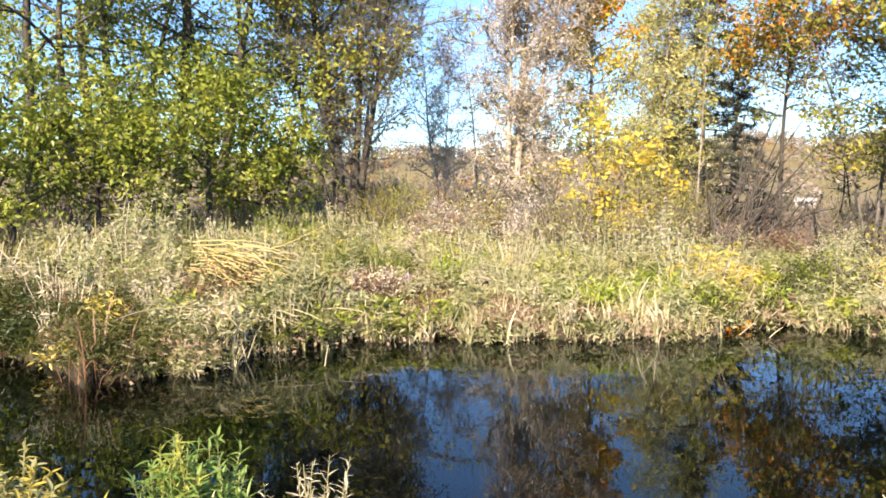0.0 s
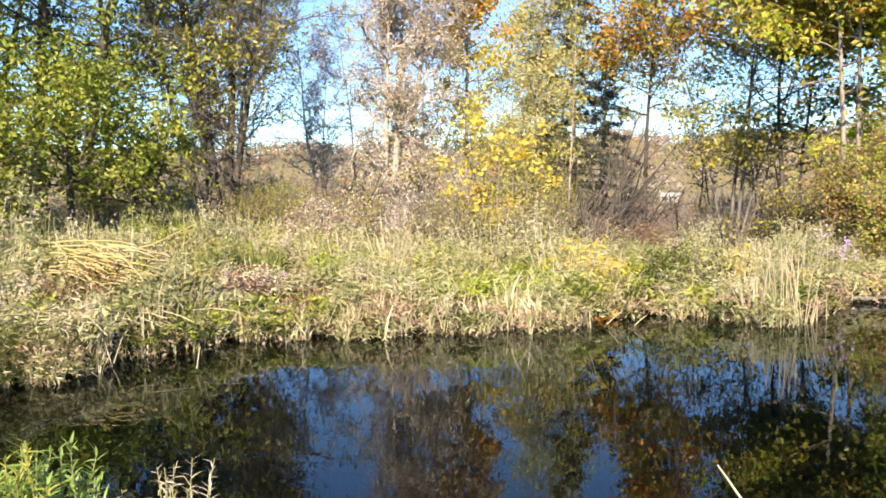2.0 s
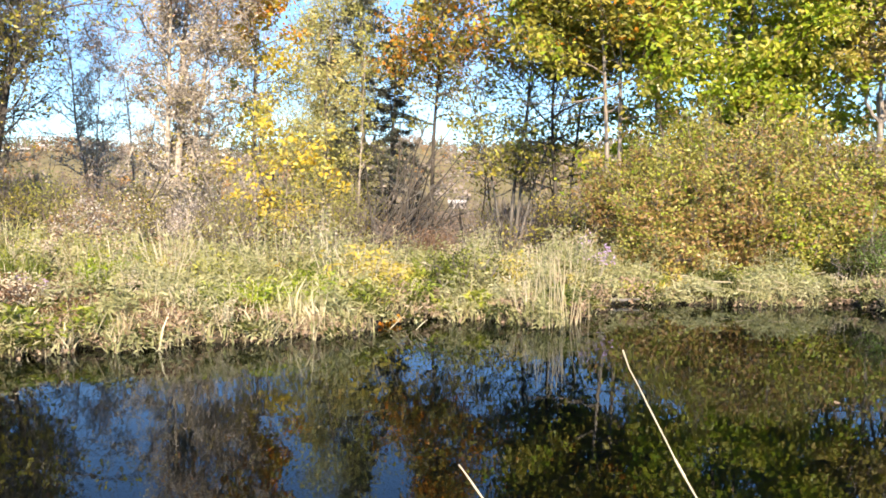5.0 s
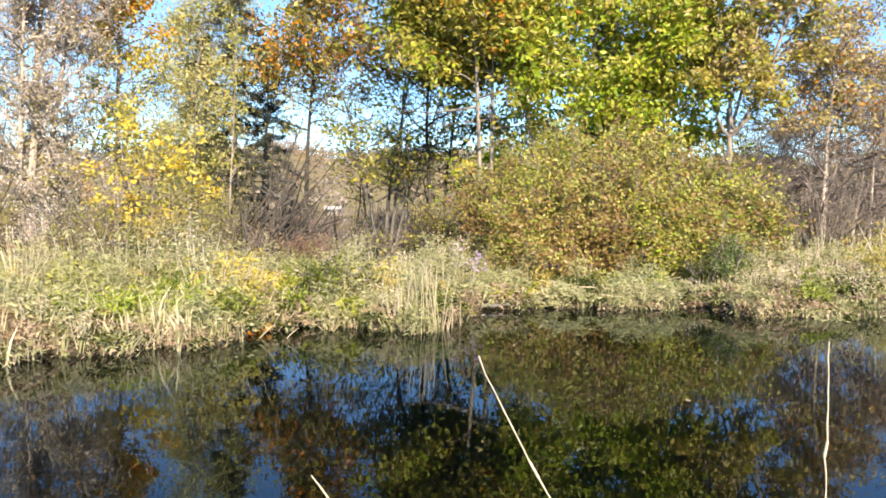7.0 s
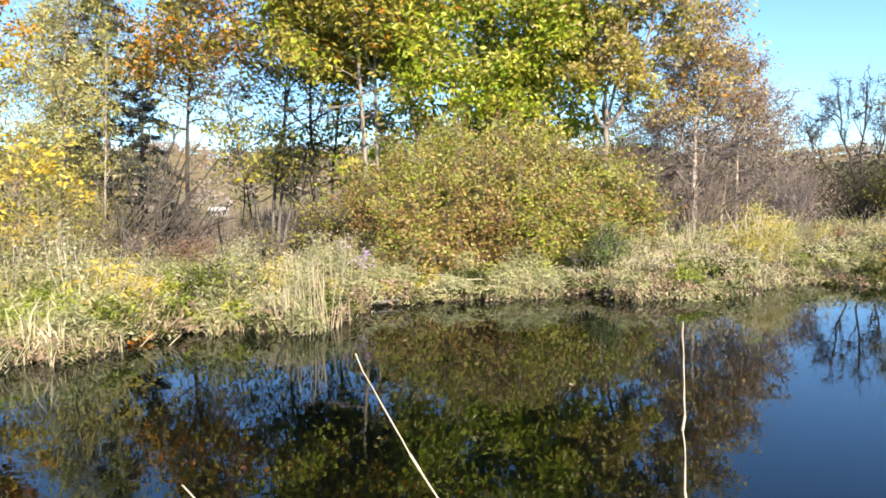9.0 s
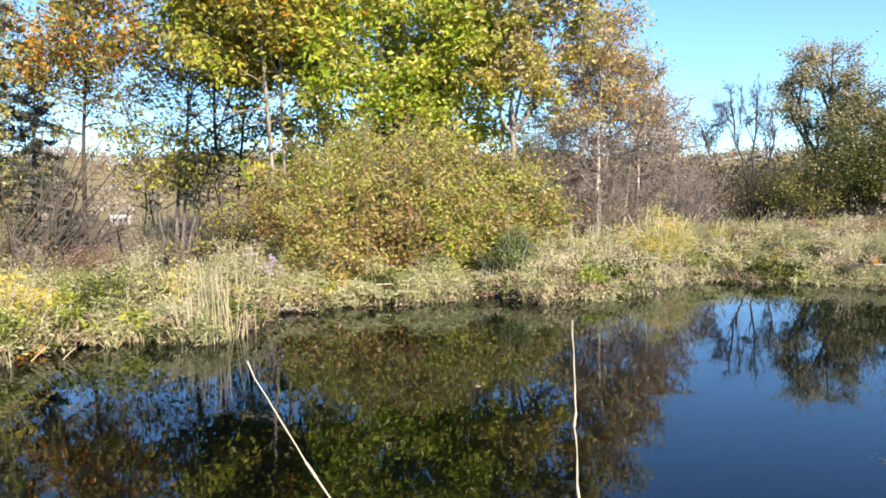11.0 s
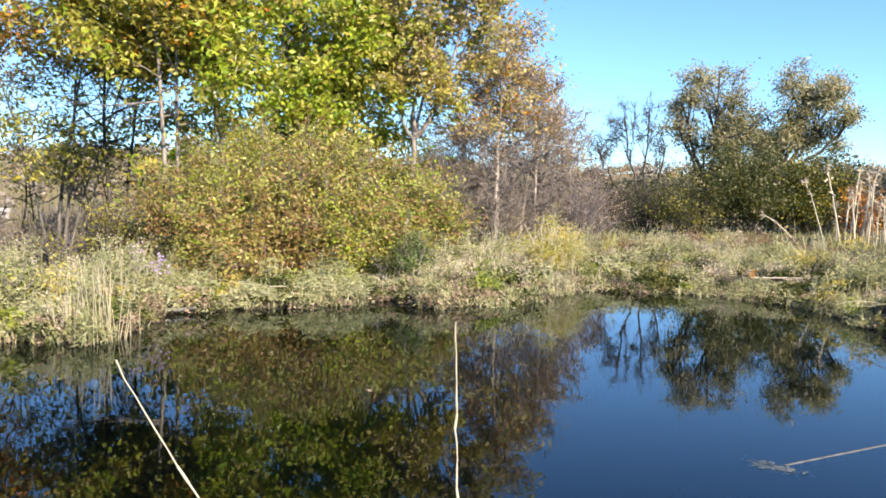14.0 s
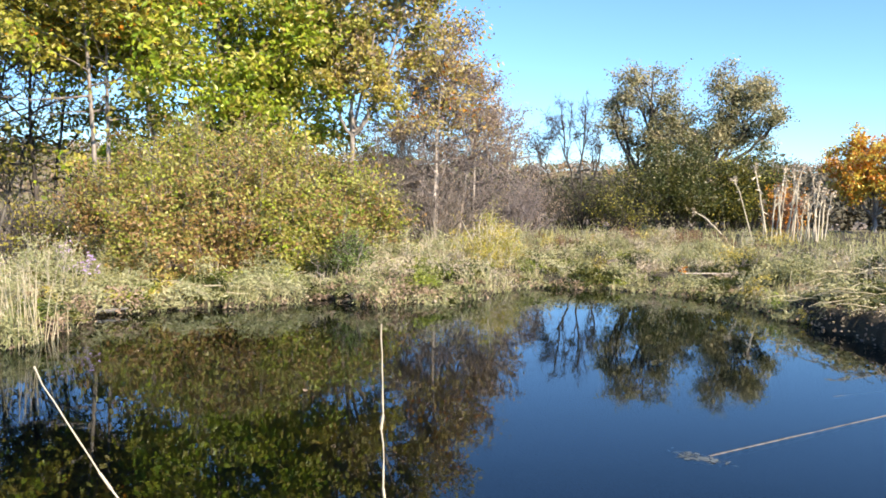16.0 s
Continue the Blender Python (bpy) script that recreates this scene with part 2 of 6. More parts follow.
def tube_mesh(lines, sides=5):
    """Tapered tubes along polylines; lines: (points n x 3, radii n)."""
    vs, fs, at = [], [], 0
    ang = np.arange(sides) * 2 * math.pi / sides
    for pts, rad in lines:
        pts, rad = np.asarray(pts, float), np.asarray(rad, float)
        n = len(pts)
        d = np.gradient(pts, axis=0)
        d /= np.linalg.norm(d, axis=1)[:, None] + 1e-9
        ref = np.array((0.31, 0.95, 0.05)) if abs(d[:, 2]).mean() > 0.5 else np.array((0.05, 0.1, 0.99))
        a = np.cross(d, ref)
        a /= np.linalg.norm(a, axis=1)[:, None] + 1e-9
        b = np.cross(d, a)
        ring = a[:, None] * np.cos(ang)[None, :, None] + b[:, None] * np.sin(ang)[None, :, None]
        vs.append((pts[:, None] + ring * rad[:, None, None]).reshape(-1, 3))
        i = np.arange(n - 1)[:, None] * sides
        j = np.arange(sides)[None, :]
        k = (j + 1) % sides
        fs.append(np.stack([i + j, i + k, i + sides + k, i + sides + j], -1).reshape(-1, 4) + at)
        at += n * sides
    return np.concatenate(vs), np.concatenate(fs)


def leaf_mesh(points, rng, size, slim=0.5, droop=0.3, vary=0.35, fold=0.25):
    """A folded leaf of two triangles at each point."""
    p = np.asarray(points, float)
    n = len(p)
    a = rng.normal(size=(n, 3))
    a[:, 2] = a[:, 2] * 0.6 - droop
    a /= np.linalg.norm(a, axis=1)[:, None]
    s = np.cross(a, rng.normal(size=(n, 3)))
    s /= np.linalg.norm(s, axis=1)[:, None] + 1e-9
    u = np.cross(s, a)
    l = size * (1 + vary * rng.uniform(-1, 1, n))[:, None]
    w = l * slim * 0.5
    v = np.stack([p, p + a * l * 0.45 + s * w + u * w * fold, p + a * l, p + a * l * 0.45 - s * w + u * w * fold], 1).reshape(-1, 3)
    i = np.arange(n)[:, None] * 4
    return v, np.concatenate([i + [0, 1, 2], i + [0, 2, 3]], 1).reshape(-1, 3)


def blade_mesh(points, rng, height, width, lean=0.35, vary=0.4):
    """Grass blades that bend over: five corners and three triangles each. height may be an array."""
    p = np.asarray(points, float)
    n = len(p)
    h = np.broadcast_to(np.asarray(height, float), (n,)) * (1 + vary * rng.uniform(-1, 1, n))
    az, tilt = rng.uniform(0, 2 * math.pi, n), np.abs(rng.normal(0, lean, n)) + 0.03
    out = np.stack([np.cos(az), np.sin(az), 0 * az], 1)
    turn = az + rng.normal(0, 0.9, n) + math.pi / 2
    side = np.stack([np.cos(turn), np.sin(turn), 0 * az], 1) * (width * rng.uniform(0.6, 1.3, n))[:, None] * 0.5
    up = np.array((0, 0, 1.0))
    mid = p + out * (np.sin(tilt) * h * 0.55)[:, None] + up * (np.cos(tilt) * h * 0.55)[:, None]
    t2 = np.minimum(tilt * 2.3, 2.2)
    tip = mid + out * (np.sin(t2) * h * 0.45)[:, None] + up * (np.cos(t2) * h * 0.45)[:, None]
    v = np.stack([p - side, p + side, mid + side * 0.8, mid - side * 0.8, tip], 1).reshape(-1, 3)
    i = np.arange(n)[:, None] * 5
    return v, np.concatenate([i + [0, 1, 2], i + [0, 2, 3], i + [3, 2, 4]], 1).reshape(-1, 3)


# ---- plan: bearings in degrees clockwise from +y, distances from the standing place ----
def plan(bearing, dist):
    a = radians(bearing)
    return math.sin(a) * dist, math.cos(a) * dist


SHORE = [(-180, 1.0), (-120, 1.5), (-90, 4.0), (-70, 8.0), (-55, 10.5), (-46, 10.8), (-41, 10.2), (-37, 8.6), (-33, 8.5), (-28, 8.7), (-24, 9.5),
         (-19, 9.9), (-12, 9.8), (-6, 9.9), (0, 10.0), (3, 10.1), (7, 10.8), (11, 11.6), (13, 11.5), (16, 11.3), (18.5, 11.1),
         (21, 11.9), (23, 13.3), (26, 14.0), (31, 14.1), (36, 14.7), (38.6, 15.3), (41, 14.3), (44, 14.6), (47.5, 15.2), (50, 16.5),
         (52.3, 18.0), (57, 18.1), (61.5, 17.9), (64.3, 17.2), (65.8, 16.6), (68, 15.6), (70, 14.6), (73.2, 13.5), (77, 12.2), (84, 9.6), (95, 6.0), (120, 2.2), (150, 1.2), (180, 1.0)]
SHORE_B, SHORE_R = np.array(SHORE).T


def shore(bearing):
    b = np.asarray(bearing, float)
    wave = 0.13 * np.sin(b * 0.9) + 0.11 * np.sin(b * 1.9) + 0.09 * np.sin(b * 4.3 + 1) + 0.05 * np.sin(b * 9.1 + 2)
    return np.interp(b, SHORE_B, SHORE_R) + wave * np.clip(np.interp(b, SHORE_B, SHORE_R) / 10, 0, 1)


BACK_B = np.array([-180, -60, -40, -20, -13, -6, 5, 22, 32, 45, 60, 75, 100, 180.0])
BACK_Z = np.array([0.6, 0.9, 0.95, 0.85, 0.45, 0.05, -0.25, -0.30, 0.1, 0.45, 0.60, 0.75, 0.6, 0.6])
CREST_B = np.array([-180, -45, -25, -10, 5, 20, 35, 50, 64, 70, 82, 110, 180.0])
CREST_Z = np.array([0.35, 0.38, 0.35, 0.28, 0.22, 0.22, 0.22, 0.36, 0.34, 0.32, 0.42, 0.5, 0.35])
HILL_B = np.array([-180, -60, -20, -8, 0, 12, 30, 50, 62, 68, 80, 180.0])
HILL_Z = np.array([14, 14, 15, 16, 18, 21, 20, 17, 19, 17, 15, 14.0])


def land(x, y):
    """Height of the ground: pond bed, bank, the dip behind it, the valley and the hills."""
    x, y = np.asarray(x, float), np.asarray(y, float)
    r, b = np.hypot(x, y), np.degrees(np.arctan2(x, y))
    rs = shore(b)
    d = np.maximum(r - rs, 3.0 + 0.12 * np.sin(b * 0.06) + 0.05 * np.sin(b * 0.17) - r)
    bed = -0.06 - 0.75 * (1 - np.exp(-np.clip(-d, 0, None) / 1.2))
    own = np.clip((7.0 - r) / 2.0, 0, 1)  # the near bank underfoot is even
    crest, back = np.interp(b, CREST_B, CREST_Z) * (1 - own) + 0.42 * own, np.interp(b, BACK_B, BACK_Z) * (1 - own) + 0.5 * own
    rise = crest * (1 - np.exp(-np.clip(d + 0.05, 0, None) / (np.interp(b, [42, 50, 67, 70.5, 84], [0.28, 1.5, 1.5, 0.2, 0.2]) * (1 - own) + 0.28 * own)))
    t = np.clip((d - 2.5) / 9.0, 0, 1)
    t = t * t * (3 - 2 * t)
    near = rise * (1 - t) + back * t
    v = np.clip((r - 45) / 60, 0, 1)
    valley = near * (1 - v) + (-3.0) * v
    h = np.clip((r - 120) / 230, 0, 1)
    h = h * h * (3 - 2 * h)
    far = valley * (1 - h) + (np.interp(b, HILL_B, HILL_Z) * 0.85 + 1.3 * np.sin(b * 0.33) + 0.9 * np.sin(b * 0.83 + 1)) * h
    rough = 0.04 * np.sin(x * 2.1 + 1) * np.sin(y * 1.7) + 0.03 * np.sin(x * 5.3) * np.sin(y * 4.7 + 2)
    return np.where(d < -0.05, bed, far + rough * np.clip(d, 0, 1))


def ground_at(bearing, dist):
    x, y = plan(bearing, dist)
    return x, y, float(land(x, y))


def bank_points(rng, n, bearings, inland, power=1.0):
    """Scattered points on the far bank, between two bearings and so far inland from the waterline."""
    b = rng.uniform(*bearings, n)
    d = inland[0] + (inland[1] - inland[0]) * rng.uniform(0, 1, n) ** power
    r = shore(b) + d
    x, y = np.sin(np.radians(b)) * r, np.cos(np.radians(b)) * r
    return np.stack([x, y, land(x, y) - 0.02], 1), b, d


def patches(x, y, size=1.0):
    """The bank grows in patches: for each place a number from 0 to 1 that says which plants stand there, and how tall the patch is."""
    qx, qy = x / size + 0.35 * np.sin(y * 3.1 + x), y / size + 0.35 * np.sin(x * 2.7 - y)
    ix, iy = np.floor(qx), np.floor(qy)
    best, kind, tall = np.full(x.shape, 99.0), np.zeros(x.shape), np.ones(x.shape)
    for ox in (-1, 0, 1):
        for oy in (-1, 0, 1):
            cx, cy = ix + ox, iy + oy
            h = [np.mod(np.sin(cx * a + cy * c) * 43758.5453, 1.0) for a, c in ((12.99, 78.23), (39.35, 11.13), (73.16, 52.24), (27.17, 94.67))]
            dist = (cx + h[0] - qx) ** 2 + (cy + h[1] - qy) ** 2
            near = dist < best
            best, kind, tall = np.where(near, dist, best), np.where(near, h[2], kind), np.where(near, 0.5 + 0.85 * h[3], tall)
    return kind, tall


# which patches each kind of growth prefers
LIKES = dict(grass=(0.0, 0.62), weed=(0.0, 0.32), green=(0.0, 0.22), sage=(0.16, 0.46), straw=(0.38, 0.64), fluff=(0.42, 0.60), russet=(0.56, 0.74), rust=(0.60, 0.78),
             deep=(0.72, 0.88), rod=(0.86, 1.0), lime=(0.84, 1.0), bright=(0.9, 1.0))
BANK_B = [-60, -15, 6, 9, 13, 17, 23, 27, 43, 48, 90]
BANK_H = [1.0, 1.0, 1.0, 0.75, 0.7, 0.9, 0.9, 0.72, 0.72, 0.72, 0.65]


def settle(rng, mat, p, b, d, stray=0.10):
    """Which of the points such growth takes, and a factor on its height."""
    kind, tall = patches(p[:, 0], p[:, 1])
    lo, hi = LIKES.get(mat, (0.0, 1.0))
    keep = ((kind >= lo) & (kind <= hi)) | (rng.uniform(0, 1, len(b)) < stray)
    if mat in ("straw", "weed", "sage", "fluff", "grass", "green"):  # pale growth is thinned so dark plants carry the inlet's shade
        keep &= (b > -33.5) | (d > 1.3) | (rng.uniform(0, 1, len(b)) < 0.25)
    keep &= (d > 0.8) | (rng.uniform(0, 1, len(b)) > (b - 68.5) / 3.5)  # the steep face at this end is bare
    low = np.interp(b, BANK_B, BANK_H)
    low = low + (np.maximum(low, 0.8) - low) * np.clip((d - 3.5) / 2.5, 0, 1)
    return keep, tall * low


# ---- the ground, one sheet to the horizon, and the water ----
bear = np.radians(np.concatenate([np.arange(-180, -60, 2.0), np.arange(-60, 90, 0.5), np.arange(90, 180, 2.0)]))
rad = np.concatenate([[0.0], np.arange(0.5, 8, 0.3), np.arange(8, 20, 0.16), np.arange(20, 46, 0.8), np.arange(46, 130, 6.0),
                      np.arange(130, 400, 14.0), [450, 600, 1000, 2000, 4000.0]])
gx, gy = np.sin(bear)[None] * rad[:, None], np.cos(bear)[None] * rad[:, None]
gz = land(gx, gy)
nb = len(bear)
i, j = np.arange(len(rad) - 1)[:, None] * nb, np.arange(nb)[None]
k = (j + 1) % nb
quads = np.stack([i + j, i + nb + j, i + nb + k, i + k], -1).reshape(-1, 4)
ground = mesh_object("ground", np.stack([gx, gy, gz], -1).reshape(-1, 3), quads, M["soil"], smooth=True)
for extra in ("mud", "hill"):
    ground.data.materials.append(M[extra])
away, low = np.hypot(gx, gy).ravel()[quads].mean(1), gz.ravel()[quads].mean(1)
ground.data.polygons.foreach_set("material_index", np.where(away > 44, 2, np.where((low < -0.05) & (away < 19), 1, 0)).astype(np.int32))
tagged(ground, "earth bank, meadow and hills round the pond", "ground", kind="structure")

wb = np.radians(np.arange(-180, 180, 2.0))
wr = shore(np.degrees(wb)) + 0.5
wv = np.stack([np.sin(wb) * wr, np.cos(wb) * wr, 0 * wb], 1)
bm = bmesh.new()
bm.faces.new([bm.verts.new(v) for v in wv[::-1]])
water = part("water", bm, M["water"], None)
tagged(water, "still dark pond water that mirrors the trees", "water", kind="structure")


# ---- trees ----
def wander(rng, p, d, length, n, wob, up):
    """A crooked line of n points from p."""
    pts, d = [np.array(p, float)], np.array(d, float)
    step = length / (n - 1)
    shake = rng.normal(0, wob, (n, 3))
    for q in range(n - 1):
        d = d + shake[q]
        d[2] += up
        d /= math.sqrt(d @ d) + 1e-9
        pts.append(pts[-1] + d * step)
    return np.array(pts)


PROFILES = dict(
    round=lambda u: 0.35 + 0.65 * math.sin(math.pi * min(1, 0.12 + 0.84 * u)),
    cone=lambda u: 1.0 - 0.9 * u,
    column=lambda u: 0.75 + 0.25 * math.sin(math.pi * u) - 0.5 * max(0, u - 0.7),
    vase=lambda u: 0.35 + 0.65 * u,
    dome=lambda u: math.sqrt(max(0.02, 1 - u * u)),
)


def grow(rng, stems, first, branches, reach, angle, profile, twigs=7, twig=0.45, fine=0, up=0.05, wob=0.16, stem_wob=0.05, thick=1.0):
    """The woody skeleton: stems, limbs, twigs. stems: (dx, dy, lean_x, lean_y, height, radius)."""
    trunk, boughs, limbs, anchors = [], [], [], []
    turn = rng.uniform(0, 6.28)
    for dx, dy, lx, ly, height, radius in stems:
        n = 12
        pts = wander(rng, (dx, dy, -0.15), (lx, ly, 1), height, n, stem_wob, 0.02)
        rr = radius * (1 - 0.9 * np.linspace(0, 1, n) ** 0.9)
        rr[0] *= 1.35
        trunk.append((pts, rr))
        for q in range(branches):
            u = (q + rng.uniform(0.1, 0.9)) / branches
            s = (first + (1 - first) * u) * (n - 1)
            at = min(n - 2, int(s))
            p = pts[at] + (pts[at + 1] - pts[at]) * (s - at)
            turn += 2.4 + rng.normal(0, 0.4)
            lift = radians(angle + rng.normal(0, 12)) * (1 - 0.25 * u)
            d = (math.cos(turn) * math.sin(lift), math.sin(turn) * math.sin(lift), math.cos(lift))
            length = reach * PROFILES[profile](u) * rng.uniform(0.7, 1.15)
            line = wander(rng, p, d, length, 6, wob, up)
            r0 = min(rr[at] * 0.6, 0.016 + 0.016 * length)
            boughs.append((len(trunk) - 1, (line, np.linspace(r0, 0.005, 6))))
            for _ in range(twigs):
                v = rng.uniform(0.2, 1.0) * 4.99
                c = int(v)
                tp = line[c] + (line[c + 1] - line[c]) * (v - c)
                td = (line[c + 1] - line[c]) / (np.linalg.norm(line[c + 1] - line[c]) + 1e-9) + rng.normal(0, 0.6, 3)
                tl = wander(rng, tp, td, length * twig * rng.uniform(0.5, 1.2), 4, wob * 1.3, up)
                limbs.append((tl, np.linspace(0.008, 0.003, 4) * thick))
                anchors.append(tl)
                for _ in range(fine):
                    c = rng.integers(0, 3)
                    fl = wander(rng, tl[c], tl[c + 1] - tl[c] + rng.normal(0, 0.25, 3), length * twig * rng.uniform(0.3, 0.7), 3, 0.2, up)
                    limbs.append((fl, np.array((0.005, 0.004, 0.0025)) * thick))
                    anchors.append(fl)
    return trunk, boughs, limbs, anchors


LEAF, MANY, LOOSE = 1.0, 2.1, 1.5  # all crowns: leaf length, number and looseness of the sprays


def leaf_points(rng, anchors, n, spread, low=-9.0, high=99.0, spray=9):
    """Leaves stand in drooping sprays of about nine round points of the twigs."""
    kept = rng.choice(len(anchors), max(1, int(len(anchors) * 0.8)), replace=False)
    pool = np.concatenate([anchors[q] for q in kept])
    c = pool[rng.integers(0, len(pool), max(1, n // spray))] + rng.normal(0, 1, (max(1, n // spray), 3)) * spread * 0.7
    p = np.repeat(c, spray, 0) + rng.normal(0, 1, (len(c) * spray, 3)) * (spread * 0.85, spread * 0.85, spread * 0.6)
    return p[(p[:, 2] > low) & (p[:, 2] < high)]


def tree(name, label, bearing, dist, stems, bark, leaves, seed, first=0.3, branches=16, reach=1.8, angle=60, profile="round",
         twigs=7, twig=0.45, fine=0, up=0.05, wob=0.16, stem_wob=0.05, sides=7, twig_bark=None, category="tree", group="", thick=1.0):
    """leaves: (material, count, size, slimness, spread, lowest, highest), a crown of its own for each row."""
    rng = np.random.default_rng(seed)
    x, y, z = ground_at(bearing, dist)
    ob = thing(name, label, category, x, y, z, group)
    trunk, boughs, limbs, anchors = grow(rng, stems, first, branches, reach, angle, profile, twigs, twig, fine, up, wob, stem_wob, thick)
    poles = [mesh_object("trunk", *tube_mesh([line], sides), M[bark], ob, True) for line in trunk]
    for which, line in boughs:
        mesh_object("limb", *tube_mesh([line], 5), M[twig_bark or bark], poles[which], True)
    tagged(mesh_object("twig_growth", *tube_mesh(limbs, 3), M[twig_bark or bark], ob, True), kind="stuff")
    for mat, count, size, slim, spread, low, high in leaves:
        tagged(mesh_object("crown", *leaf_mesh(leaf_points(rng, anchors, int(count * MANY), spread * LOOSE, low, high), rng, size * LEAF, slim * 0.82, 0.5), M[mat], ob), kind="stuff")
    return ob


ANY = (-9.0, 99.0)
R = np.random.default_rng(5)
# the leafy green trees at the left end of the bank
tree("tree", "broad green tree with several dark leaning trunks", -31, 25, [(-1.4, 0, -0.25, 0, 11.5, 0.2), (0, 0.3, -0.05, 0.1, 13, 0.24), (1.2, 0, 0.22, 0, 11.5, 0.19)],
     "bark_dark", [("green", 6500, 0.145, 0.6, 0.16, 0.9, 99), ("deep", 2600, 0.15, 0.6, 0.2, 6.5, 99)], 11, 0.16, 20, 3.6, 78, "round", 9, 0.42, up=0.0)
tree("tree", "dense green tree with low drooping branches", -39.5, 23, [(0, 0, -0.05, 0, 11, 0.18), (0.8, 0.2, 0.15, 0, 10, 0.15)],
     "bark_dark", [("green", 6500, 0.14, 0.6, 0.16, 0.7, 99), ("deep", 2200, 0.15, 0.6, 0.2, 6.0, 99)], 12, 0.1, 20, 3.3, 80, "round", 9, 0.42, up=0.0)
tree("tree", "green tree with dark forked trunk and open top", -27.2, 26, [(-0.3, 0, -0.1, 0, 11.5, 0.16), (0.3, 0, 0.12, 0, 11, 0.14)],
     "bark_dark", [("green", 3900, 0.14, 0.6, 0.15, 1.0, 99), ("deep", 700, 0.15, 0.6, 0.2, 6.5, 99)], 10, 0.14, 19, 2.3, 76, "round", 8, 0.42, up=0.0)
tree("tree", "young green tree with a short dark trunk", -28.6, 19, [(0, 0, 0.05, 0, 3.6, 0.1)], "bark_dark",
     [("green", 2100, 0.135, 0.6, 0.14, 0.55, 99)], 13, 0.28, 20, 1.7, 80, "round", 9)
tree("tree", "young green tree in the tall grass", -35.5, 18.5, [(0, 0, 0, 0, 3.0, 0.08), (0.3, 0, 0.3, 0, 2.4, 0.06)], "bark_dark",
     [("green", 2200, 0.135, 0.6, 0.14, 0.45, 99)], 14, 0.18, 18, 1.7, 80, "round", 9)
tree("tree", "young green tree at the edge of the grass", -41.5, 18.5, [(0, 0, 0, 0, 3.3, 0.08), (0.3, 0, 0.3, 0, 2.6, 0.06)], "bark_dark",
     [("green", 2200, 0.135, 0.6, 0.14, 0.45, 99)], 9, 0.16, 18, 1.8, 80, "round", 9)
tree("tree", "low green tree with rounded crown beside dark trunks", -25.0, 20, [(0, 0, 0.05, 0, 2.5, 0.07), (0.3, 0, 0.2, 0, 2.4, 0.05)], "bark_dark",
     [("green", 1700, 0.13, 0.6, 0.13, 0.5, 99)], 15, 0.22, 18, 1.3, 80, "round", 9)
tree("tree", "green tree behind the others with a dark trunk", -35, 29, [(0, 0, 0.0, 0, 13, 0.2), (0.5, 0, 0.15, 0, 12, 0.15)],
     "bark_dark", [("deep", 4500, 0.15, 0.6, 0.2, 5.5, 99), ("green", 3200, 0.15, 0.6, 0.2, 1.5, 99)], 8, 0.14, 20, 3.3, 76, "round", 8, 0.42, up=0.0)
# dark many-stemmed tree
tree("tree", "many-stemmed dark tree, olive leaves above bare grey twigs", -19.6, 27, [(-0.35, 0, -0.34, 0, 10.5, 0.13), (-0.15, 0.2, -0.2, 0, 12.0, 0.15), (0.05, 0, -0.07, 0, 12.8, 0.17), (0.3, 0.1, 0.02, 0.05, 12.5, 0.16), (0.5, 0, 0.14, 0, 11.0, 0.13)],
     "bark_dark", [("olive", 6000, 0.16, 0.6, 0.18, 3.9, 99), ("deep", 1300, 0.15, 0.6, 0.2, 3.0, 99), ("lime", 1700, 0.16, 0.6, 0.18, 5.0, 99), ("orange", 2600, 0.14, 0.7, 0.2, 8.8, 99), ("olive", 2400, 0.12, 0.6, 0.15, 2.0, 5.0)], 16, 0.10, 32, 2.8, 56, "round", 11, 0.5, 5, up=0.02, twig_bark="bark_sodden", stem_wob=0.03, thick=2.0)
tree("tree", "thin bare sapling with fine pale twigs", -12.9, 34, [(0, 0, 0.02, 0, 9.0, 0.07), (0.2, 0, 0.03, 0, 7, 0.05)], "bark_pale", [("buff", 1700, 0.10, 0.6, 0.15, *ANY), ("salmon", 1000, 0.10, 0.6, 0.15, 4.0, 99)], 17, 0.15, 30, 1.6, 58, "column", 7, 0.5, 3, thick=1.9)
tree("tree", "thin tall maple with pink-orange topmost leaves", -18.4, 34, [(0, 0, 0.07, 0, 13.0, 0.1)], "bark_twig",
     [("salmon", 2600, 0.14, 0.7, 0.2, 7.4, 99), ("orange", 2600, 0.14, 0.7, 0.2, 8.8, 99)], 23, 0.3, 26, 1.6, 62, "round", 6, 0.45, 1)
# pale birch-like tree
tree("tree", "pale grey tree with buff withered leaves and orange top", -7.3, 29, [(0, 0, 0, 0, 12.5, 0.16), (-0.3, 0, -0.06, 0, 11.5, 0.12), (0.3, 0, 0.07, 0, 11.5, 0.12)],
     "bark_pale", [("buff", 5200, 0.11, 0.6, 0.2, *ANY), ("olive", 1100, 0.13, 0.6, 0.16, 1.5, 6.5), ("salmon", 600, 0.11, 0.6, 0.2, 7.0, 99), ("gold", 1300, 0.11, 0.6, 0.2, *ANY), ("orange", 3600, 0.15, 0.7, 0.2, 9.0, 99)], 18, 0.10, 32, 2.3, 66, "column", 11, 0.45, 5, up=0.03, wob=0.26, twig_bark="bark_pale", thick=2.8)
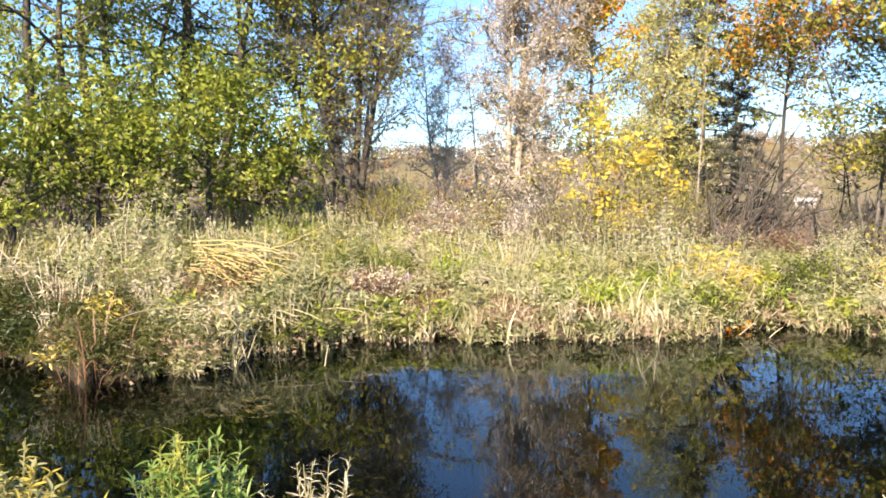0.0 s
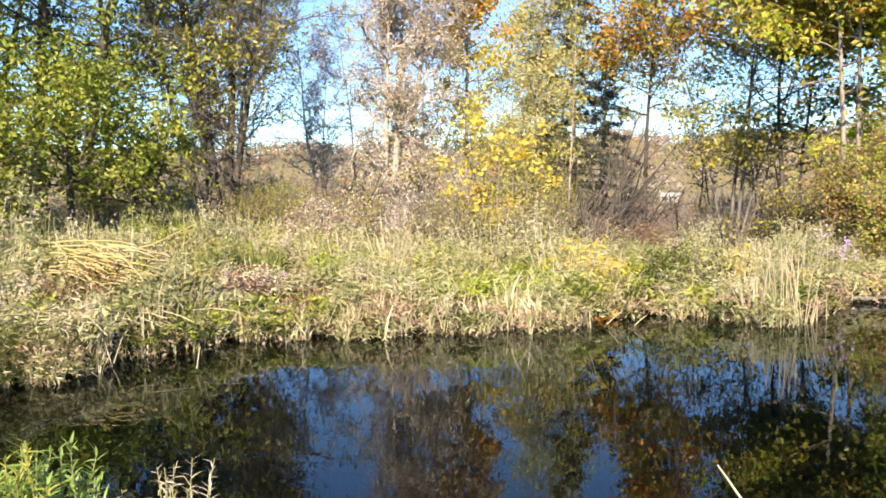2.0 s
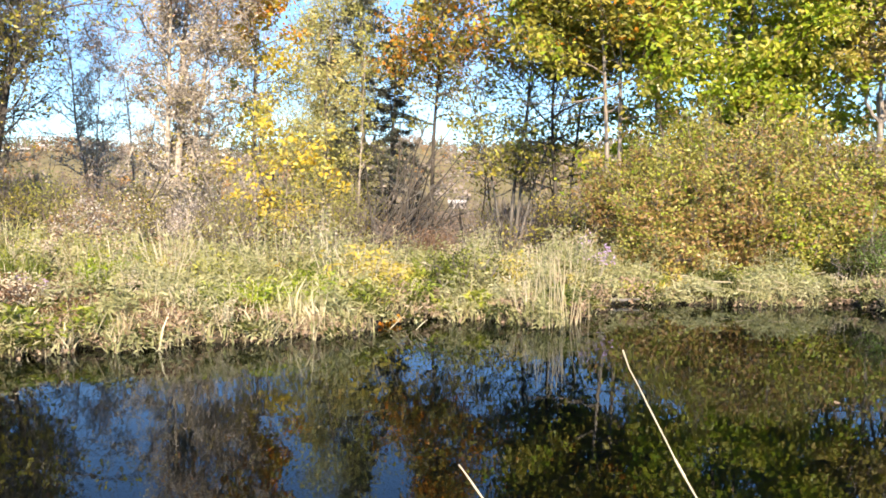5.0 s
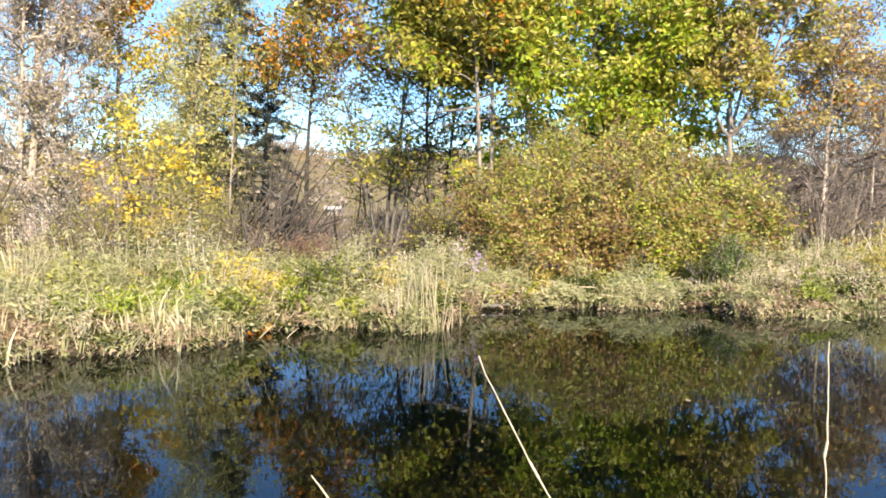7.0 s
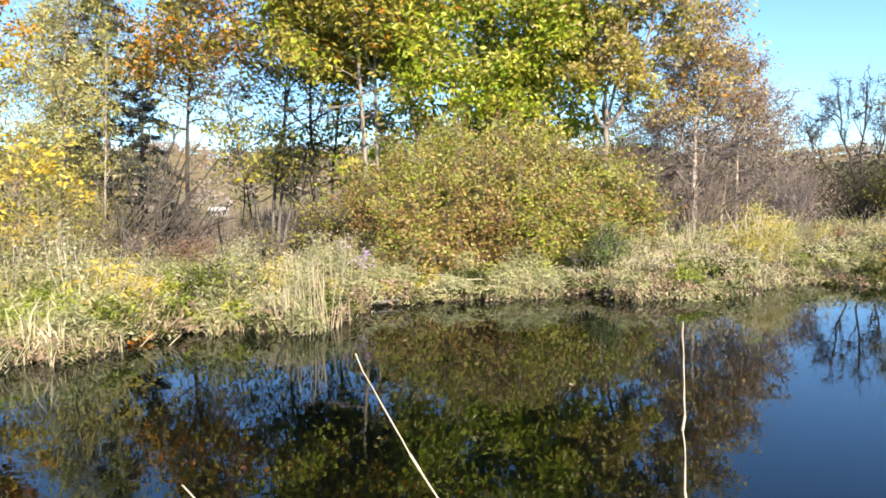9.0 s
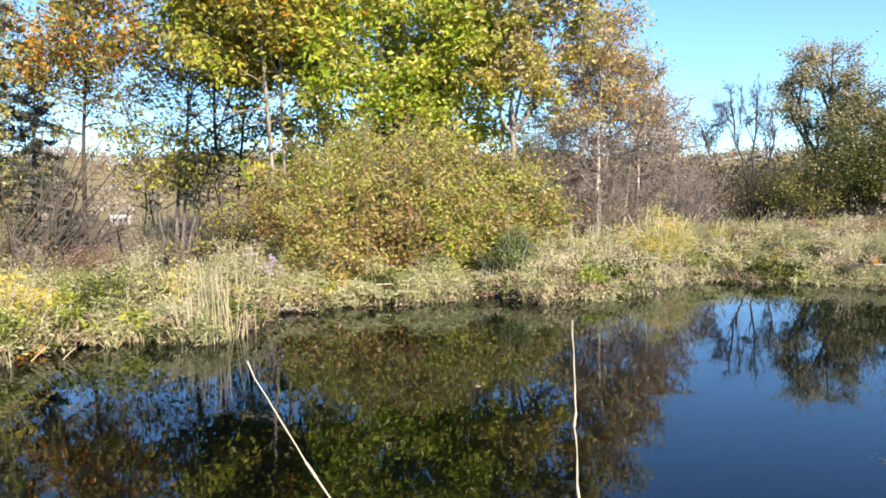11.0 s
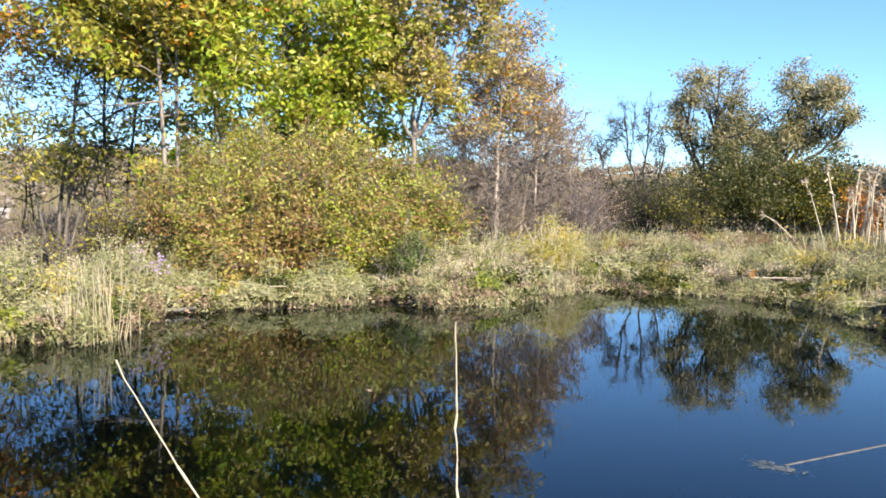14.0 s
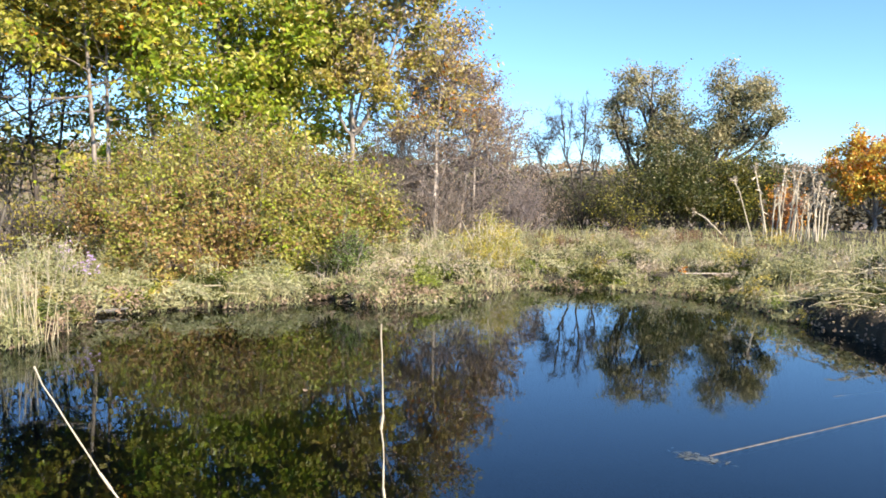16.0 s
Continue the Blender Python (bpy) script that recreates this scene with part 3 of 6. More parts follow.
for b, d, h, q in ((-10.2, 38, 10, 24), (-5.4, 39, 11, 25), (-0.8, 38, 11, 26), (1.0, 40, 10, 27), (3.8, 37, 10, 28)):
    tree("sapling", "bare pale-twigged sapling behind the others", b, d, [(0, 0, 0.02, 0, h, 0.06), (0.3, 0, 0.08, 0, h * 0.8, 0.05)], "bark_weather",
         [("buff", 700, 0.10, 0.6, 0.16, *ANY)], q, 0.12, 13, 1.7, 60, "column", 9, 0.5, 3, wob=0.22, twig_bark="bark_pale", group="bare saplings", thick=2.2)
# yellow maple, yellow poplar
tree("tree", "young maple with bright yellow leaves in tiers", -1.6, 28, [(0, 0, -0.05, 0, 4.4, 0.06), (0.6, 0.1, 0.12, 0, 3.6, 0.05), (1.2, 0.1, 0.1, 0, 2.8, 0.05)], "bark_grey",
     [("yellow", 430, 0.18, 0.8, 0.12, *ANY), ("lemon", 700, 0.14, 0.7, 0.14, *ANY)], 19, 0.1, 14, 2.0, 80, "round", 5, 0.34, up=0.0)
tree("tree", "maple with orange and yellow upper leaves", -2.8, 32, [(0, 0, 0.02, 0, 12.4, 0.11), (0.3, 0, 0.1, 0, 11, 0.09)], "bark_grey",
     [("orange", 2500, 0.16, 0.8, 0.15, 7.4, 99), ("yellow", 1500, 0.15, 0.8, 0.15, 3.5, 99), ("yellow", 1300, 0.18, 0.8, 0.15, 6.2, 9.0), ("lemon", 2600, 0.13, 0.7, 0.15, 3, 99)], 20, 0.25, 22, 2.2, 74, "round", 6, 0.38, up=0.0, twig_bark="bark_twig")
tree("tree", "slender feathery yellow-green larch with pale stem", 2.2, 31, [(0, 0, 0, 0, 12, 0.1), (0.8, 0.2, 0.05, 0, 10, 0.07), (-0.7, 0.2, -0.05, 0, 8.6, 0.06)], "bark_grey",
     [("larch", 15000, 0.12, 0.5, 0.18, *ANY), ("gold", 900, 0.15, 0.7, 0.2, 4.5, 7.5)], 21, 0.08, 36, 1.5, 78, "column", 8, 0.45, 1, twig_bark="bark_twig")
tree("sapling", "thin pale pole-like sapling with few twigs", 4.9, 28, [(0, 0, 0, 0, 8.0, 0.04)], "bark_pale", [("lemon", 300, 0.12, 0.6, 0.12, *ANY)], 22, 0.3, 14, 0.7, 56, "cone", 4, 0.5, 0, stem_wob=0.02)


def lobed_tree(name, label, bearing, dist, fork, lobes, bark, leaves, seed, radius=0.2, twig_bark=None, arch=0.25, per_twig=8, fine=2, thick=1.0):
    """A trunk up to its fork, then limbs that arch into each rounded lobe (x, y, z, wide, deep, high, limbs) of the crown; x to the right as seen from the pond."""
    rng = np.random.default_rng(seed)
    x, y, z = ground_at(bearing, dist)
    ob = thing(name, label, "tree", x, y, z, turn=-bearing)
    root, top = np.array((0, 0, -0.15)), np.array(fork, float)
    s = np.linspace(0, 1, 8)[:, None]
    line = root + (top - root) * s + rng.normal(0, 0.05, (8, 3)) * np.sin(s * math.pi)
    trunk = mesh_object("trunk", *tube_mesh([(line, np.linspace(radius * 1.2, radius * 0.75, 8))], 8), M[bark], ob, True)
    small, anchors = [], []
    for lx, ly, lz, wide, deep, high, limbs in lobes:
        centre = np.array((lx, ly, lz))
        s = np.linspace(0, 1, 10)[:, None]
        heart = centre + np.array((0, 0, high * 0.25))
        bend = top + (heart - top) * (0.7, 0.7, 0.35) + rng.normal(0, 0.15, 3)
        main = top * (1 - s) ** 2 + bend * 2 * s * (1 - s) + heart * s ** 2 + rng.normal(0, 0.06, (10, 3)) * np.sin(s * math.pi)
        bough = mesh_object("bough", *tube_mesh([(main, np.linspace(radius * 0.6, 0.03, 10))], 6), M[bark], trunk, True)
        for q in range(limbs):
            start = main[rng.integers(5, 9)]
            d = rng.normal(0, 1, 3)
            d[2] = d[2] * 0.8 + 0.15
            d /= np.linalg.norm(d)
            tip = centre + d * (wide, deep, high) * rng.uniform(0.7, 1.45)
            s = np.linspace(0, 1, 7)[:, None]
            bend = start + (tip - start) * 0.5 + np.array((0, 0, arch * np.linalg.norm(tip - start)))
            path = start * (1 - s) ** 2 + bend * 2 * s * (1 - s) + tip * s ** 2
            path[1:] += rng.normal(0, 0.06, (6, 3))
            tagged(mesh_object("limb", *tube_mesh([(path, np.linspace(radius * 0.2, 0.008, 7))], 5), M[bark], bough, True))
            for _ in range(per_twig):
                c = rng.choice((2, 3, 4, 4, 5, 5))
                tl = wander(rng, path[c], (path[c + 1] - path[c]) * 1.5 + rng.normal(0, 0.5, 3), min(wide, high) * rng.uniform(0.3, 0.7), 5, 0.22, 0.0)
                small.append((tl, np.linspace(0.011, 0.005, 5) * thick))
                anchors.append(tl)
                for _ in range(fine):
                    e = rng.integers(1, 4)
                    fl = wander(rng, tl[e], tl[e + 1] - tl[e] + rng.normal(0, 0.2, 3), min(wide, high) * rng.uniform(0.15, 0.35), 4, 0.25, 0.02)
                    small.append((fl, np.linspace(0.007, 0.004, 4) * thick))
                    anchors.append(fl)
    tagged(mesh_object("twig_growth", *tube_mesh(small, 3), M[twig_bark or bark], ob, True), kind="stuff")
    for mat, count, size, slim, spread, low, high in leaves:
        tagged(mesh_object("crown", *leaf_mesh(leaf_points(rng, anchors, int(count * MANY), spread, low, high), rng, size, slim), M[mat], ob), kind="stuff")
    return ob


def conifer(name, label, bearing, dist, height, reach, seed, bark="bark_grey", needles=7000, first=0.12, droop=-0.05):
    """A thin-branched spruce: whorls of flat drooping boughs with short needle sprays."""
    rng = np.random.default_rng(seed)
    x, y, z = ground_at(bearing, dist)
    ob = thing(name, label, "conifer", x, y, z)
    stem = wander(rng, (0, 0, -0.1), (0.01, 0, 1), height, 12, 0.01, 0.02)
    mesh_object("trunk", *tube_mesh([(stem, np.linspace(0.12, 0.01, 12))], 7), M[bark], ob, True)
    limbs, anchors = [], []
    turn = 0.0
    for q in range(48):
        u = (q + 0.5) / 48
        s = (first + (1 - first) * u) * 10.99
        p = stem[int(s)] + (stem[int(s) + 1] - stem[int(s)]) * (s - int(s))
        turn += 2.4
        length = reach * (1 - 0.92 * u) * rng.uniform(0.55, 1.1)
        line = wander(rng, p, (math.cos(turn), math.sin(turn), 0.05), length, 7, 0.07, droop)
        mesh_object("bough", *tube_mesh([(line, np.linspace(0.03, 0.006, 7))], 5), M["bark_dark"], ob, True)
        for _ in range(9):
            c = rng.integers(1, 6)
            d = line[c + 1] - line[c]
            side = np.array((-d[1], d[0], -0.1)) * rng.choice((-1, 1)) + d * 0.8
            tw = wander(rng, line[c], side / np.linalg.norm(side), length * rng.uniform(0.15, 0.35), 3, 0.08, -0.08)
            limbs.append((tw, (0.006, 0.005, 0.003)))
            anchors.append(tw)
    tagged(mesh_object("twig_growth", *tube_mesh(limbs, 3), M["bark_weather"], ob, True), kind="stuff")
    tagged(mesh_object("crown", *leaf_mesh(leaf_points(rng, anchors, needles, 0.05), rng, 0.15, 0.22, 0.2), M["needle"], ob), kind="stuff")
    return ob


conifer("spruce", "thin grey-green spruce with drooping half-bare boughs", 5.2, 31, 12.0, 3.2, 31, needles=30000, first=0.12, droop=-0.09)
conifer("spruce", "old spruce with dead grey lower boughs", 7.0, 31.5, 8.0, 3.0, 32, needles=14000, droop=-0.07)


def dead_tangle(bearing, dist, seed, height=3.2, lean=(0.35, 0), n=9, label="grey dead shrub with leaning bare stems"):
    rng = np.random.default_rng(seed)
    x, y, z = ground_at(bearing, dist)
    ob = thing("dead_shrub", label, "shrub", x, y, z)
    for q in range(n):
        p = (rng.normal(0, 0.5), rng.normal(0, 0.3), -0.1)
        line = wander(rng, p, (lean[0] + rng.normal(0, 0.3), lean[1] + rng.normal(0, 0.25), 1), height * rng.uniform(0.5, 1.1), 8, 0.08, -0.01)
        mesh_object("stem", *tube_mesh([(line, np.linspace(0.055, 0.012, 8))], 5), M["bark_dark"], ob, True)
        tw = []
        for _ in range(10):
            c = rng.integers(1, 7)
            tl = wander(rng, line[c], rng.normal(0, 1, 3) + (0.3, 0, -0.1), rng.uniform(0.4, 1.3), 5, 0.2, -0.05)
            tw.append((tl, np.linspace(0.013, 0.006, 5)))
        tagged(mesh_object("twig_growth", *tube_mesh(tw, 3), M["bark_sodden"], ob, True), kind="stuff")
    return ob


dead_tangle(6.2, 27, 41, 4.6, (0.45, 0), 16)
dead_tangle(7.2, 26, 40, 3.2, (0.3, 0), 12, "dark leaning bare stems with grey twigs")
dead_tangle(8.2, 28.5, 42, 3.0, (0.5, 0.1), 10, "low tangle of grey dead branches")
dead_tangle(12.6, 33, 43, 1.9, (-0.2, 0), 8, "low tangle of grey dead branches")
dead_tangle(18.2, 30, 44, 2.2, (0.1, 0), 9, "brown bare brush in front of the field")
dead_tangle(13.6, 26, 47, 1.7, (0.1, 0), 9, "brown bare brush between dark stems")
dead_tangle(17.0, 25.5, 48, 1.8, (-0.2, 0), 10, "brown bare brush between dark stems")
dead_tangle(19.6, 24, 49, 2.0, (0.2, 0), 9, "brown bare brush beside the big shrub")
dead_tangle(-10.5, 27, 45, 2.0, (0.1, 0), 8, "brown bare brush in front of the field")
dead_tangle(-5.0, 27.5, 46, 2.1, (-0.1, 0), 8, "brown bare brush in front of the field")

# slim dark tree and its neighbours
tree("tree", "slim dark-stemmed tree with orange and green top", 10.1, 29.5, [(0, 0, 0.0, 0, 10.5, 0.10)], "bark_dark",
     [("deep", 900, 0.14, 0.6, 0.16, 3.6, 99), ("orange", 2300, 0.14, 0.7, 0.2, 6.0, 99), ("gold", 1700, 0.14, 0.7, 0.2, 5.0, 99), ("deep", 900, 0.14, 0.6, 0.2, 5.5, 99), ("olive", 1800, 0.14, 0.6, 0.2, 4.2, 99)], 51, 0.42, 26, 2.5, 76, "round", 7, 0.42, 1, up=0.0, stem_wob=0.02, thick=1.7)
tree("tree", "many-stemmed slender tree with hanging olive and orange leaves", 15.8, 28, [(-0.22, 0, -0.24, 0, 9.0, 0.05), (-0.05, 0.1, -0.06, 0, 10.5, 0.075), (0.1, 0, 0.04, 0, 10.5, 0.07), (0.22, 0.1, 0.17, 0, 9.5, 0.055), (0.3, 0, 0.3, 0, 7.5, 0.045)],
     "bark_sodden", [("olive", 4950, 0.20, 0.5, 0.17, 6.1, 99), ("olive", 2000, 0.18, 0.6, 0.16, 2.6, 4.6), ("orange", 1600, 0.19, 0.6, 0.16, 6.2, 99), ("lemon", 2000, 0.20, 0.5, 0.16, 3.0, 4.7), ("deep", 800, 0.19, 0.6, 0.16, 6.2, 99), ("olive", 750, 0.20, 0.5, 0.17, 4.5, 6.4), ("lemon", 250, 0.20, 0.5, 0.17, 4.5, 6.4)], 52, 0.22, 21, 2.8, 68, "round", 8, 0.42, 1, up=0.0, thick=1.7)
tree("tree", "leafy dark-stemmed tree with drooping olive leaves", 19.0, 27, [(0, 0, -0.05, 0, 10.5, 0.09), (0.4, 0.1, 0.12, 0, 9.5, 0.07)], "bark_dark",
     [("olive", 2750, 0.20, 0.5, 0.17, 6.0, 99), ("olive", 1050, 0.18, 0.6, 0.16, 2.4, 4.5), ("orange", 600, 0.19, 0.6, 0.17, 6.2, 99), ("deep", 400, 0.19, 0.6, 0.17, 6.0, 99), ("lemon", 850, 0.20, 0.5, 0.17, 6.0, 99), ("olive", 600, 0.20, 0.5, 0.17, 4.3, 6.2), ("lemon", 200, 0.20, 0.5, 0.17, 4.3, 6.2)], 57, 0.24, 20, 2.5, 70, "round", 8, 0.42, 1, up=0.0, thick=1.5)
for b, d, s in ((14.6, 31, 53), (17.6, 30.5, 54), (19.4, 30, 55), (13.4, 30, 56)):
    tree("sapling", "dark thin sapling with few leaves", b, d, [(0, 0, R.normal(0, 0.1), 0, 4.4, 0.05)], "bark_dark", [("olive", 150, 0.12, 0.6, 0.14, *ANY)], s, 0.4, 12, 1.1, 64, "round", 6, 0.5)

# tall pale-stemmed trees behind the big shrub
tree("tree", "tall twin-stemmed pale tree with olive leaves", 22.8, 24, [(-0.14, 0, 0.0, 0, 11, 0.095), (0.16, 0, 0.02, 0, 10.5, 0.085)], "bark_weather",
     [("olive", 7250, 0.20, 0.5, 0.16, 5.6, 99), ("bright", 2000, 0.20, 0.55, 0.16, 5.0, 99), ("orange", 800, 0.19, 0.6, 0.16, 6.0, 99), ("deep", 1000, 0.19, 0.6, 0.16, 5.4, 99), ("lemon", 1000, 0.20, 0.5, 0.16, 5.0, 99), ("olive", 900, 0.20, 0.5, 0.16, 4.6, 5.8)], 62, 0.40, 24, 3.1, 76, "round", 9, 0.42, up=0.0, stem_wob=0.012, twig_bark="bark_grey")
tree("tree", "leafy tree with fresh green crown", 28.3, 26, [(0, 0, 0, 0, 11, 0.16), (0.6, 0, 0.12, 0, 10, 0.12), (-0.5, 0, -0.12, 0, 10, 0.12)], "bark_grey",
     [("bright", 9900, 0.20, 0.6, 0.17, *ANY), ("olive", 4300, 0.20, 0.6, 0.17, *ANY), ("gold", 1000, 0.20, 0.6, 0.17, 6, 99)], 63, 0.2, 20, 3.2, 76, "round", 9, 0.42, up=0.0)
tree("tree", "leafy yellowing green tree behind the shrub", 33.4, 27, [(0, 0, 0, 0, 10, 0.13), (0.3, 0, 0.1, 0, 9, 0.1)], "bark_grey",
     [("bright", 5300, 0.19, 0.6, 0.16, *ANY), ("lemon", 2650, 0.19, 0.6, 0.16, *ANY), ("olive", 2000, 0.19, 0.6, 0.16, *ANY)], 64, 0.2, 22, 2.6, 76, "round", 8, 0.42, up=0.0)
lobed_tree("tree", "pale forked tree with thin golden-brown crown", 38.9, 25.6, (0.06, 0, 3.5), [(-0.35, 0, 6.9, 0.8, 0.9, 1.3, 7), (0.75, 0.2, 6.7, 0.9, 0.9, 1.3, 8), (1.8, 0, 6.6, 1.1, 0.9, 1.2, 9), (0.2, 0, 8.7, 1.3, 1.0, 0.9, 9), (1.7, 0, 8.3, 1.1, 1.0, 0.9, 8), (-0.5, 0.2, 5.5, 0.7, 0.9, 0.6, 4), (1.1, -0.2, 5.0, 1.0, 0.9, 0.8, 6)],
           "bark_weather", [("gold", 2300, 0.15, 0.6, 0.17, 4.6, 99), ("olive", 2100, 0.15, 0.6, 0.17, 4.0, 99), ("russet", 700, 0.14, 0.6, 0.17, 5.0, 99), ("lemon", 700, 0.15, 0.6, 0.16, 3.6, 99)], 65, 0.10, "bark_grey", 0.15, 8, 2)
tree("tree", "twin-stemmed pale tree with golden orange top", 44.7, 27.5, [(0, 0, 0.02, 0, 7.2, 0.085), (0.05, 0, 0.14, 0, 6.2, 0.06)], "bark_pale",
     [("gold", 2300, 0.15, 0.6, 0.17, 3.6, 99), ("orange", 450, 0.14, 0.6, 0.17, 3.9, 99), ("olive", 500, 0.14, 0.6, 0.17, 3.6, 99), ("russet", 1300, 0.12, 0.6, 0.16, 3.2, 99)], 66, 0.14, 26, 2.3, 74, "round", 9, 0.42, 2, up=0.0, twig_bark="bark_twig", thick=1.9, stem_wob=0.03)
for b, d, h, n, s in ((41.6, 30, 6.0, 500, 71), (42.9, 28.5, 6.0, 800, 77), (45.6, 30.5, 6.3, 1300, 72), (46.5, 29, 5.8, 1400, 73), (47.5, 29, 5.7, 1500, 74), (48.6, 31, 4.9, 1200, 75), (49.7, 30, 4.1, 800, 76)):
    tree("sapling", "pale thin-stemmed sapling, half bare, russet top", b, d, [(0, 0, R.normal(0, 0.04), 0, h, 0.06)], "bark_pale",
         [("russet", n, 0.09, 0.6, 0.14, h * 0.5, 99), ("gold", n * 0.22, 0.10, 0.6, 0.14, h * 0.45, 99)], s, 0.08, 24, 1.7, 80, "round", 10, 0.5, 2, up=0.0, twig_bark="bark_twig", group="russet saplings", thick=2.4)
tree("sapling", "bare thin sapling standing above the russet ones", 48.0, 33, [(0, 0, 0.0, 0, 8.2, 0.05)], "bark_grey", [("russet", 60, 0.08, 0.6, 0.12, *ANY)], 78, 0.5, 16, 0.8, 34, "cone", 5, 0.5, 1, twig_bark="bark_grey", thick=1.6)


def shrub(name, label, bearing, dist, width, height, leaves, seed, stems=46, bark="bark_twig", twigs=6, fine=0, category="shrub", deep=0.75):
    """Arching stems from one foot that make an uneven dome. leaves: as for tree()."""
    rng = np.random.default_rng(seed)
    x, y, z = ground_at(bearing, dist)
    ob = thing(name, label, category, x, y, z)
    main, side, anchors = [], [], []
    for q in range(stems):
        a, e = rng.uniform(0, 6.283), rng.uniform(0.05, 1.0) ** 0.6
        tip = np.array((math.cos(a) * width * 0.5 * e, math.sin(a) * width * 0.5 * e * deep, height * math.sqrt(max(0.06, 1 - e * e * 0.95)))) * rng.uniform(0.62, 1.18)
        foot = np.array((tip[0] * 0.3, tip[1] * 0.3, -0.1))
        bend = foot + (tip - foot) * 0.5 + np.array((0, 0, 0.22 * height * e))
        s = np.linspace(0, 1, 7)[:, None]
        line = foot * (1 - s) ** 2 + bend * 2 * s * (1 - s) + tip * s ** 2 + rng.normal(0, 0.04, (7, 3)) * s
        main.append((line, np.linspace(0.02, 0.005, 7)))
        for _ in range(twigs):
            c = rng.choice((2, 3, 4, 4, 5, 5))
            tl = wander(rng, line[c], line[c + 1] - line[c] + rng.normal(0, 0.25, 3), rng.uniform(0.25, 0.8) * height * 0.4, 4, 0.2, 0.04)
            side.append((tl, np.linspace(0.006, 0.003, 4)))
            anchors.append(tl)
            for _ in range(fine):
                fl = wander(rng, tl[2], tl[3] - tl[2] + rng.normal(0, 0.15, 3), rng.uniform(0.1, 0.3) * height * 0.4, 3, 0.2, 0.04)
                side.append((fl, (0.004, 0.003, 0.002)))
                anchors.append(fl)
    for line in main:
        mesh_object("stem", *tube_mesh([line], 5), M[bark], ob, True)
    tagged(mesh_object("twig_growth", *tube_mesh(side, 3), M[bark], ob, True), kind="stuff")
    for mat, count, size, slim, spread, low, high in leaves:
        tagged(mesh_object("crown", *leaf_mesh(leaf_points(rng, anchors, int(count * 2.6), spread * 1.3, low, high), rng, size * 0.72, slim), M[mat], ob), kind="stuff")
    return ob


THICKET = [(23.2, 20.6, 2.2, 2.2, "brown"), (26.0, 20.6, 2.8, 2.6, "mixed"), (28.6, 20.0, 3.6, 3.1, "olive"), (31.4, 21.0, 3.4, 2.9, "mixed"), (34.2, 20.0, 3.4, 2.85, "brown"),
           (37.0, 20.2, 3.2, 2.5, "olive"), (39.8, 19.8, 2.6, 2.0, "mixed"), (26.8, 18.8, 2.8, 2.1, "mixed"), (30.2, 18.6, 2.6, 2.3, "brown"), (33.0, 18.7, 2.6, 2.2, "olive"), (36.0, 18.4, 2.2, 1.8, "mixed"),
           (25.4, 17.6, 1.8, 1.1, "mixed"), (28.5, 17.2, 2.6, 1.1, "brown"), (31.8, 17.4, 2.6, 1.2, "brown"), (35.2, 17.2, 2.4, 1.1, "olive"), (38.0, 17.6, 2.0, 1.1, "mixed")]
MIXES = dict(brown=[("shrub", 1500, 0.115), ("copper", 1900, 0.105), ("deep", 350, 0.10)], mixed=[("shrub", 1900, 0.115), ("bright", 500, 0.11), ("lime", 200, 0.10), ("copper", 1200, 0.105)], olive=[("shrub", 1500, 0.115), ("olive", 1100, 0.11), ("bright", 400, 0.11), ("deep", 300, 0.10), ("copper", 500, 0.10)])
for q, (b, d, w, h, mix) in enumerate(THICKET):
    shrub("shrub", dict(brown="brownish twiggy shrub in a wide thicket", mixed="olive and yellow shrub in a wide thicket", olive="olive-green shrub in a wide thicket")[mix], b, d, w, h * 1.2,
          [(m, n, size, 0.6, 0.10, *ANY) for m, n, size in MIXES[mix]], 840 + q, 26, twigs=13, fine=1, deep=1.0)
shrub("shrub", "low reddish-brown shrub in the grass", 27.5, 16.9, 2.0, 0.9, [("copper", 1900, 0.07, 0.6, 0.1, *ANY), ("shrub", 1200, 0.07, 0.6, 0.1, *ANY)], 84, 36)
shrub("shrub", "low reddish-brown shrub in the grass", 32.3, 17.2, 2.2, 0.9, [("copper", 1900, 0.07, 0.6, 0.1, *ANY), ("shrub", 1200, 0.07, 0.6, 0.1, *ANY)], 85, 36)
shrub("shrub", "grey-brown leafless thicket below the saplings", 45.0, 28, 7.0, 2.4, [("russet", 500, 0.08, 0.6, 0.18, *ANY)], 86, 90, "bark_grey", 9, 3)
shrub("shrub", "grey-brown leafless thicket below the saplings", 50.6, 29.5, 4.0, 2.3, [("russet", 300, 0.08, 0.6, 0.18, *ANY)], 87, 60, "bark_twig", 9, 3)
shrub("shrub", "grey-brown leafless thicket behind golden tree", 41.4, 28, 5.0, 4.4, [("russet", 500, 0.08, 0.6, 0.18, *ANY)], 88, 90, "bark_grey", 9, 3)
shrub("shrub", "grey leafless brush in front of the field", 11.4, 30, 3.4, 1.6, [("russet", 200, 0.08, 0.6, 0.12, *ANY)], 100, 50, "bark_twig", 9, 2)
shrub("shrub", "grey leafless brush in front of the field", 14.6, 29, 3.0, 1.4, [("rust", 300, 0.08, 0.6, 0.12, *ANY)], 101, 44, "bark_twig", 9, 2)
shrub("shrub", "dark thin-stemmed shrub with few olive leaves", 18.6, 23, 2.2, 2.2, [("olive", 420, 0.11, 0.6, 0.12, *ANY)], 102, 30, "bark_dark", 8, 1)
